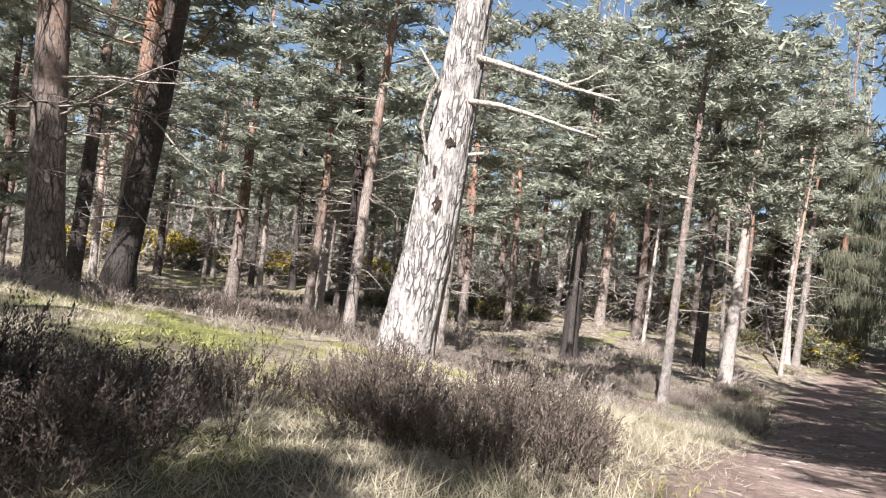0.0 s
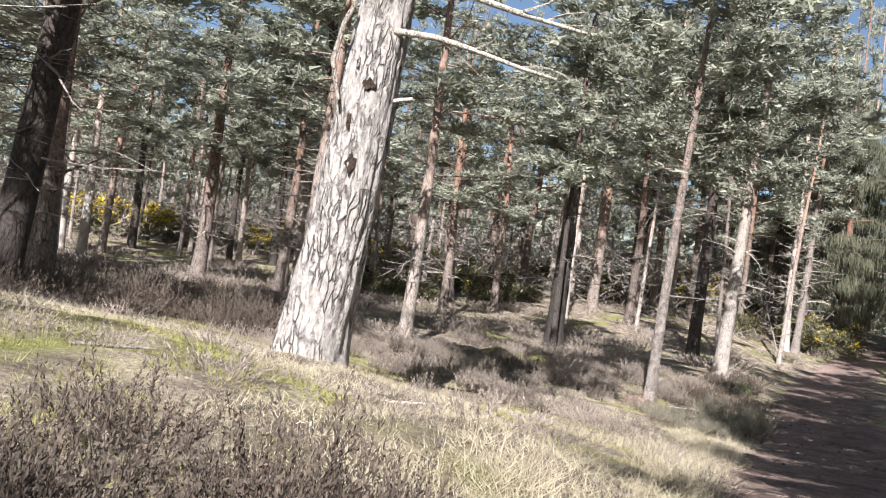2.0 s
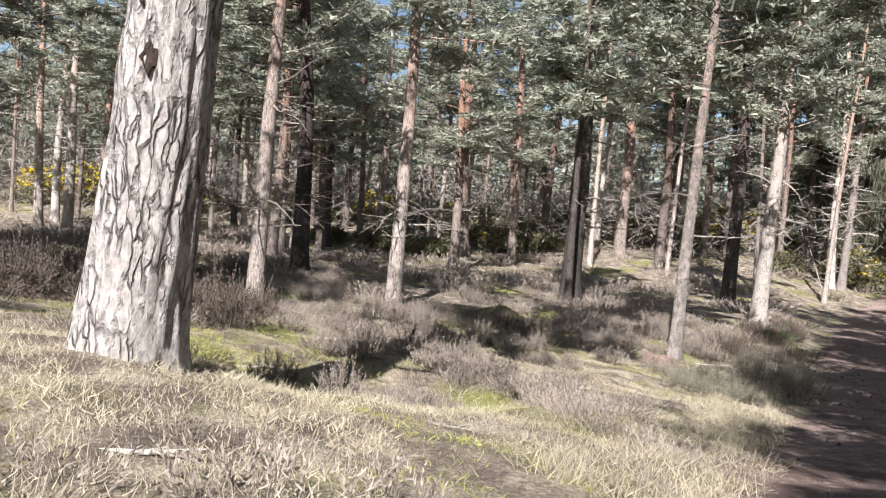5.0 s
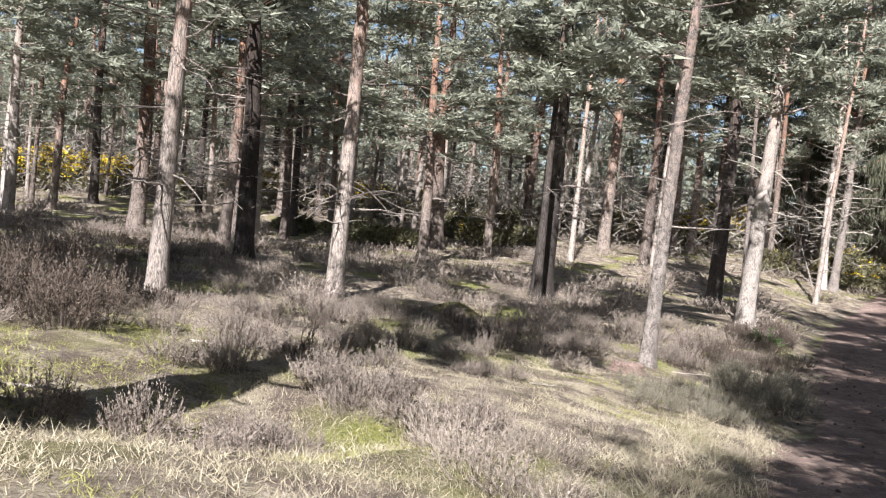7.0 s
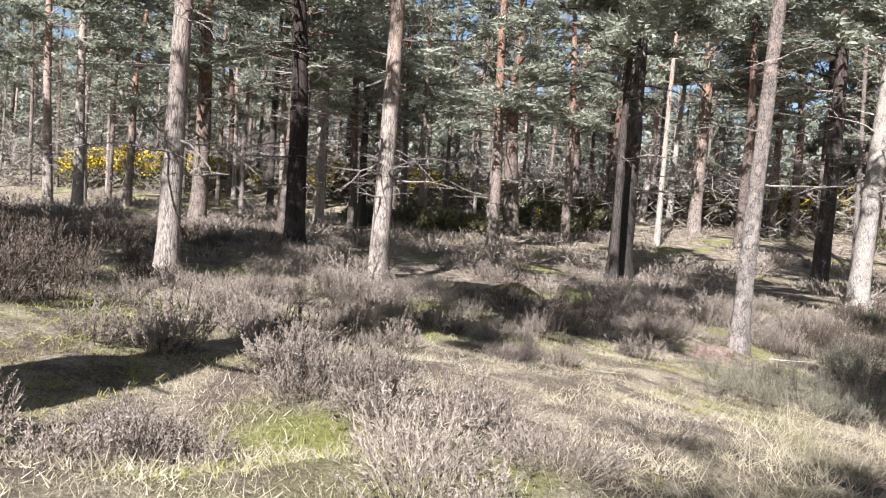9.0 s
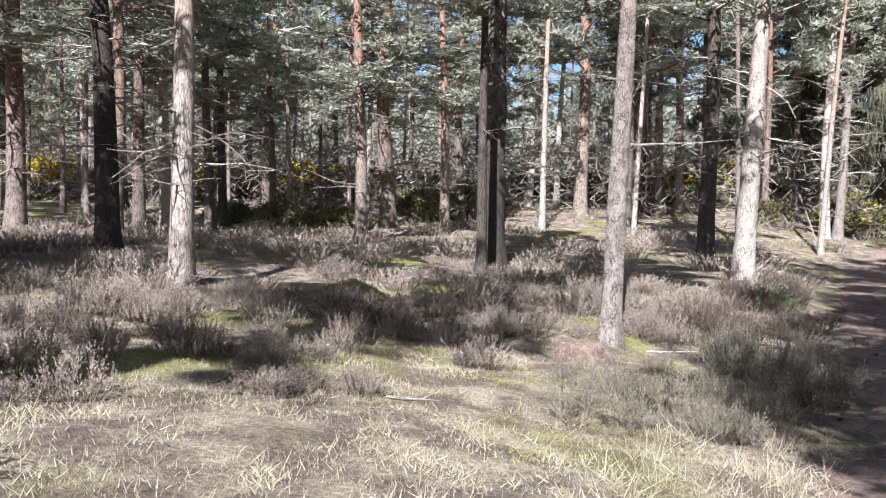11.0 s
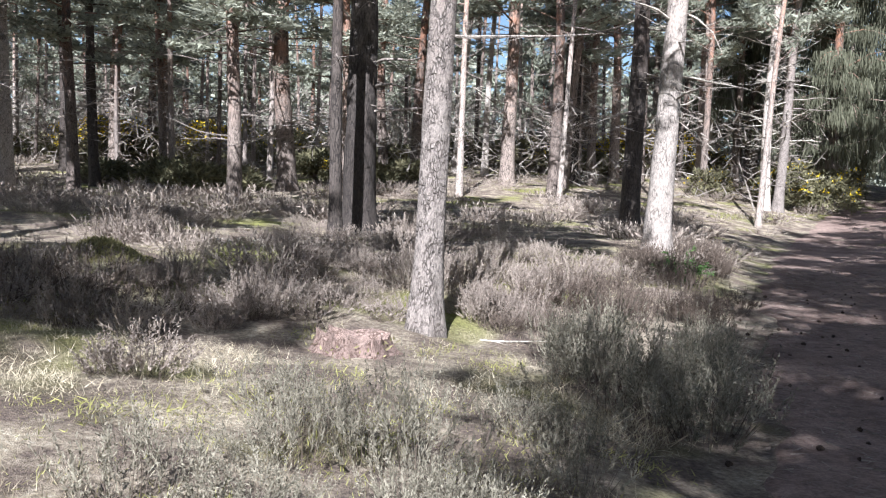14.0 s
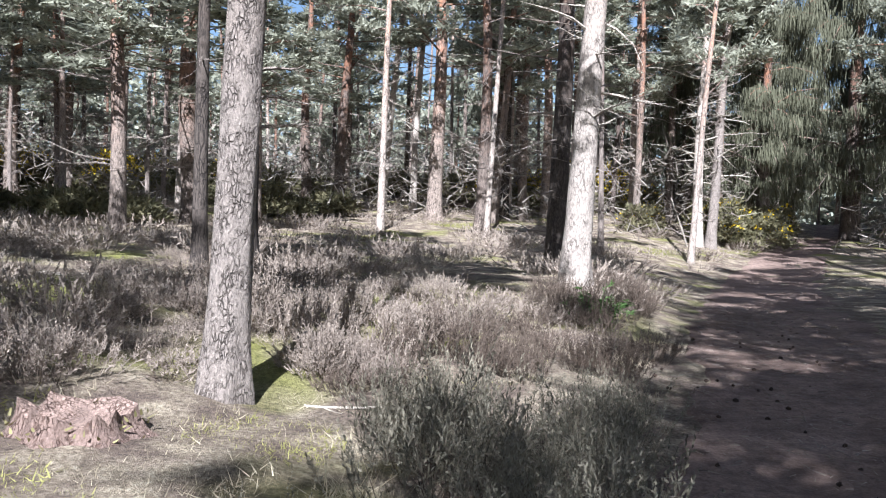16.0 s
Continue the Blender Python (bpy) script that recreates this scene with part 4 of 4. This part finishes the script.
for _ in range(11000):
    y = rng.uniform(2.2, 22.0) if rng.random() < 0.85 else rng.uniform(22, 42)
    x = rng.uniform(-0.45 * y - 3, 0.42 * y + 1.0)
    side = float(trail_x(y)) - x
    if side < 0.95:
        continue
    c = cover(x, y, 5.0)
    z = rng.uniform(0.8, 1.3)
    lawn = (x + 1.9) ** 2 / 4.5 + (y - 13.6) ** 2 / 3.2 < 1 or (x + 2.4) ** 2 / 5 + (y - 7.6) ** 2 / 2.2 < 1
    if lawn or c > 0.33:
        spots["green"].append((x, y, z, z))
    elif side < 2.2 and rng.random() < 0.35:
        spots["tall"].append((x, y, z, z))
    else:
        spots["straw"].append((x, y, z, z))
for cx, cy, rx, ry, n in ((-1.6, 13.4, 2.0, 1.7, 420), (-2.4, 7.8, 1.9, 1.4, 360), (1.7, 12.7, 0.6, 0.7, 40), (5.9, 22.7, 0.5, 0.4, 40), (5.0, 20.6, 0.5, 0.5, 40), (2.4, 22.0, 0.9, 1.2, 70), (9.0, 30.6, 0.8, 1.0, 40), (4.3, 18.0, 0.8, 0.6, 50)):
    for _ in range(n):
        a, q = rng.uniform(0, 6.28), math.sqrt(rng.random())
        z = rng.uniform(0.7, 1.1)
        spots["green"].insert(0, (cx + rx * q * math.cos(a), cy + ry * q * math.sin(a), z, z))
scatter("grass", straw, spots["straw"][:5400], M_GRASS, "matted bleached grass between the heather", "grass")
scatter("grass", green, spots["green"][:2500], M_MOSSGRASS, "short yellow-green mossy grass", "grass")
scatter("grass", tall_straw, spots["tall"][:600], M_GRASS, "taller pale grass along the trail's edge", "grass")


# gorse
def gorse_bush(seed, radius, height, bloom):
    rng = random.Random(seed)
    root = new("gorse_bush")
    spine, flower, wood = Sheet(), Sheet(), Sheet()
    for _ in range(26):
        pts, rad = limb(rng, (rng.gauss(0, 0.15), rng.gauss(0, 0.15), -0.05), rng.uniform(0, 6.28), rng.uniform(0.5, 1.8), height * rng.uniform(0.8, 1.2), 0.03, 0.0, 4)
        wood.tube(pts, rad, 4, False)
    for _ in range(240):
        a, q, e = rng.uniform(0, 6.28), rng.random() ** 0.4, rng.random()
        c = Vector((math.cos(a) * q * radius * (1 - 0.4 * e * e), math.sin(a) * q * radius * (1 - 0.4 * e * e), height * (0.1 + 0.85 * e) * rng.uniform(0.8, 1.1)))
        for _ in range(9):
            spine.leaf(c, (rng.gauss(0, 1), rng.gauss(0, 1), rng.gauss(0.5, 0.7)), rng.uniform(0.16, 0.4), 0.075, rng)
        if rng.random() < bloom and e > 0.35:
            for _ in range(9):
                p = c + Vector((rng.gauss(0, 0.10), rng.gauss(0, 0.10), rng.gauss(0.12, 0.07)))
                flower.leaf(p, (rng.gauss(0, 1), rng.gauss(0, 1), rng.gauss(0.6, 0.6)), rng.uniform(0.09, 0.18), 0.09, rng)
    part("stem", wood, M_DEADWOOD, root)
    leafy = part("foliage", spine, M_GORSE, root)
    if bloom:
        tagged(part("blossom", flower, M_GORSE_FLOWER, leafy, "bright yellow flowers"), kind="stuff")
    return root


bright, dim, bare = gorse_bush(51, 1.5, 2.0, 0.95), gorse_bush(52, 1.4, 1.7, 0.12), gorse_bush(53, 1.2, 0.95, 0.0)
first = {bright: True, dim: True, bare: True}
GORSE_LABEL = {bright: "gorse bush covered in bright yellow blossom", dim: "green gorse bush with some yellow blossom", bare: "dark spiny scrub bush without blossom"}


def gorse(kind, x, y, size):
    m = plant(kind, x, y, x + y, size, size)
    if first.pop(kind, None):
        kind.matrix_basis = m
        ob = kind
    else:
        ob = copy_thing(kind, m)
    tagged(ob, GORSE_LABEL[kind], "bush", "gorse bushes")


for kind, x, y, size in (
    (bright, -26.3, 58.4, 1.25), (bright, -28.8, 57.8, 1.1), (bright, -24.0, 59.0, 1.0), (bright, -31.5, 56.0, 1.0), (dim, -21.2, 59.5, 1.1), (bright, -14.5, 60.5, 1.0), (dim, -12.6, 61.3, 1.1), (bright, -16.2, 60.0, 0.8),
    (dim, -6.2, 61.0, 1.2), (dim, -4.0, 62.0, 1.1), (bright, -8.8, 61.0, 0.9), (dim, 11.0, 64.0, 1.1), (bright, 17.0, 66.0, 1.15), (bright, 19.2, 66.5, 1.1), (bright, 15.2, 66.0, 0.85), (dim, 21.5, 65.0, 1.0),
    (dim, 22.6, 56.5, 0.95), (dim, 25.2, 57.0, 1.05), (dim, 23.6, 58.5, 1.2), (dim, 27.0, 60.0, 1.1), (dim, 19.2, 57.5, 0.8),
    (bare, -4.6, 45.9, 1.1), (bare, -3.0, 46.6, 0.95), (bare, -5.9, 47.2, 1.1), (dim, 0.6, 52.0, 0.85), (bare, 1.8, 52.5, 0.9), (bare, 3.4, 55.0, 1.0), (bare, -9.0, 48.5, 0.9), (bare, -1.0, 55.0, 1.2),
    (bare, 9.5, 66.0, 1.6), (bare, 6.0, 68.0, 1.7), (bare, 12.5, 69.0, 1.6), (bare, 14.0, 64.5, 1.2), (bare, -11.0, 62.0, 1.3), (bare, -18.5, 60.5, 1.3), (bare, -23.0, 62.0, 1.4), (bare, -1.5, 66.0, 1.5), (bare, 2.0, 64.0, 1.2),
):
    gorse(kind, x, y, size)


# ---- small things on the ground ----
def stump():
    rng = random.Random(9)
    root = new("tree_stump")
    s = Sheet()
    sides, rings = 28, 9
    for i in range(rings):
        h = -0.1 + 0.25 * i / (rings - 1)
        for q in range(sides):
            a = 6.283 * q / sides
            top = 0.085 * noise.noise((2.6 * math.cos(a), 2.6 * math.sin(a), 4.0))
            r = 0.24 * (1 + 0.55 * math.exp(-(h + 0.1) / 0.09)) * (1 + 0.10 * math.sin(6 * a) + 0.06 * noise.noise((4 * math.cos(a), 4 * math.sin(a), h * 5)))
            s.v.append((r * math.cos(a), r * math.sin(a), h + top * (i / (rings - 1)) * 2))
    for i in range(rings - 1):
        for q in range(sides):
            a, b2 = i * sides + q, i * sides + (q + 1) % sides
            s.f.append((a, b2, b2 + sides, a + sides))
    part("side", s, M_STUMP, root)
    s = Sheet()
    for j, g in enumerate((1.0, 0.7, 0.35, 0.05)):
        for q in range(sides):
            a = 6.283 * q / sides
            r = 0.24 * (1 + 0.55 * math.exp(-0.25 / 0.09)) * g * (1 + 0.10 * math.sin(6 * a) + 0.06 * noise.noise((4 * math.cos(a), 4 * math.sin(a), 0.75)))
            rim = 0.15 + 0.17 * noise.noise((2.6 * math.cos(a), 2.6 * math.sin(a), 4.0))
            hollow = 0.10 + 0.10 * noise.noise((9 * r * math.cos(a), 9 * r * math.sin(a), 1.0))
            s.v.append((r * math.cos(a), r * math.sin(a), rim if g == 1.0 else hollow))
    for j in range(3):
        for q in range(sides):
            s.f.append((j * sides + q, j * sides + (q + 1) % sides, (j + 1) * sides + (q + 1) % sides, (j + 1) * sides + q))
    s.f.append(tuple(range(3 * sides, 4 * sides)))
    part("cut_top", s, M_STUMP, root, "crumbling reddish cut top")
    s = Sheet()
    for _ in range(110):
        a, q = rng.uniform(0, 6.28), rng.uniform(0.19, 0.36)
        s.blade((q * math.cos(a), q * math.sin(a), rng.uniform(-0.05, 0.12)), (rng.gauss(0, 0.5), rng.gauss(0, 0.5), 1), rng.uniform(0.03, 0.07), 0.015, 0, rng)
    tagged(part("moss", s, M_MOSS, root, "green moss round the foot"), kind="stuff")
    root.location = (5.05, 22.4, float(land(5.05, 22.4)))
    root.scale = (1.15, 1.15, 0.75)
    tagged(root, "low rotten reddish tree stump in the heather", "stump")


stump()

s = Sheet()
rng = random.Random(15)
for _ in range(2600):
    a, q = rng.uniform(0, 6.28), math.sqrt(rng.random())
    x, y = 1.5 + 0.6 * q * math.cos(a), 25.4 + 0.7 * q * math.sin(a)
    s.blade((x, y, float(land(x, y)) - 0.01), (rng.gauss(0, 0.5), rng.gauss(0, 0.5), 1), rng.uniform(0.03, 0.09), 0.02, 0.1, rng)
tagged(new("moss", s.mesh("moss", M_MOSS)), "yellow-green moss over a low mound", "moss", kind="stuff")


def fallen_stick(x, y, turn, length, r, mat, label, seed):
    rng = random.Random(seed)
    s = Sheet()
    pts, rad = limb(rng, (-length / 2, 0, r * 0.8), 0.0, 0.02, length, r, 0.0, 6)
    pts = [Vector((p.x, p.y * 0.5, r * 0.8 + 0.02 * math.sin(4 * p.x))) for p in pts]
    s.tube(pts, rad, 6)
    for _ in range(3):
        i = rng.randint(1, 5)
        p2, r2 = limb(rng, pts[i], rng.uniform(-1.2, 1.2), rng.uniform(-0.05, 0.4), length * 0.25, r * 0.5, 0.05, 3)
        s.tube(p2, r2, 4, False)
    ob = new("fallen_branch", s.mesh("fallen_branch", mat, True))
    ob.matrix_basis = Matrix.Translation((x, y, float(land(x, y)) + 0.01)) @ Matrix.Rotation(turn, 4, "Z")
    tagged(ob, label, "branch", "fallen branches")


for i, (x, y, turn, length, r) in enumerate(((-0.95, 12.85, -0.2, 0.9, 0.022), (-0.85, 16.4, 0.1, 0.5, 0.03), (1.38, 10.75, -0.5, 0.55, 0.018), (-1.5, 7.2, 0.3, 0.7, 0.02), (0.3, 8.3, 0.15, 0.5, 0.02), (6.6, 23.6, -0.15, 0.9, 0.014),
                                           (7.2, 21.6, 0.4, 0.4, 0.012), (3.3, 18.6, -0.7, 0.6, 0.014), (2.0, 20.5, 0.6, 0.7, 0.016), (0.2, 24.3, 0.2, 1.1, 0.02), (2.6, 29.0, 0.15, 1.6, 0.03), (0.9, 28.4, -0.3, 1.3, 0.02))):
    fallen_stick(x, y, turn, length, r, M_BLEACHED if i % 3 else M_DEADWOOD, "bleached fallen branch lying in the grass", 60 + i)
s = Sheet()
s.tube([Vector(p) for p in ((0, 0, -0.05), (-0.25, 0.1, 0.8), (-0.55, 0.15, 1.6), (-0.8, 0.2, 2.3))], [0.05, 0.045, 0.035, 0.02], 6)
ob = new("leaning_branch", s.mesh("leaning_branch", M_BLEACHED, True))
ob.location = (20.4, 54.2, float(land(20.4, 54.2)))
tagged(ob, "bleached broken branch propped up beside two pale pines", "branch")


def cone_mesh(seed):
    rng = random.Random(seed)
    s = Sheet()
    for i in range(5):
        t = i / 4
        r = 0.021 * math.sin(math.pi * (0.18 + 0.72 * t))
        for q in range(8):
            a = 6.283 * q / 8 + 0.4 * i
            rr = r * (1.25 if q % 2 else 0.85)
            s.v.append((0.06 * (t - 0.5), rr * math.cos(a), 0.018 + rr * math.sin(a)))
    for i in range(4):
        for q in range(8):
            a, b2 = i * 8 + q, i * 8 + (q + 1) % 8
            s.f.append((a, b2, b2 + 8, a + 8))
    s.f.extend([tuple(range(7, -1, -1)), tuple(range(32, 40))])
    return s.mesh("pine_cone", M_CONE)


s = Sheet()
rng = random.Random(22)
for _ in range(7000):
    y = rng.uniform(3, 36)
    x = float(trail_x(y)) + rng.uniform(-half_width(y, 1.0), 2.2)
    a = rng.uniform(0, 6.28)
    s.spike((x, y, float(land(x, y)) + 0.036), (math.cos(a), math.sin(a), rng.uniform(-0.05, 0.12)), rng.uniform(0.04, 0.16), rng.uniform(0.006, 0.014), rng)
tagged(new("needle_litter", s.mesh("needle_litter", M_HEATHER)), "fallen twigs and needle litter strewn on the trail", "litter", kind="stuff")

cones = [cone_mesh(1), cone_mesh(2)]
rng = random.Random(21)
for i in range(75):
    y = rng.uniform(20.5, 31) if i < 60 else rng.uniform(5, 20)
    x = float(trail_x(y)) + rng.uniform(-0.9, 1.6)
    ob = new("pine_cone", cones[i % 2])
    size = rng.uniform(0.55, 0.95)
    ob.matrix_basis = Matrix.Translation((x, y, float(land(x, y)) + 0.024)) @ Matrix.Rotation(rng.uniform(0, 6.28), 4, "Z") @ Matrix.Scale(size, 4)
    tagged(ob, "dark fallen pine cone lying on the trail", "pine cone", "pine cones")

s = Sheet()
rng = random.Random(33)
for _ in range(26):
    pts, rad = limb(rng, (rng.gauss(0, 0.06), rng.gauss(0, 0.06), 0), rng.uniform(0, 6.28), rng.uniform(0.5, 2.0), rng.uniform(0.25, 0.45), 0.006, 0.25, 5)
    s.tube(pts, rad, 3, False)
    for _ in range(36):
        t = rng.uniform(0.8, 4.95)
        s.blade(pts[int(t)].lerp(pts[int(t) + 1], t - int(t)), (rng.gauss(0, 1), rng.gauss(0, 1), rng.gauss(0.2, 0.5)), rng.uniform(0.04, 0.09), 0.014, 0.1, rng)
ob = new("seedling", s.mesh("seedling", M_FERN))
ob.location = (9.75, 29.0, float(land(9.75, 29.0)))
ob.scale = (1.6, 1.6, 1.5)
tagged(ob, "fresh green conifer seedling among dark heather", "seedling")
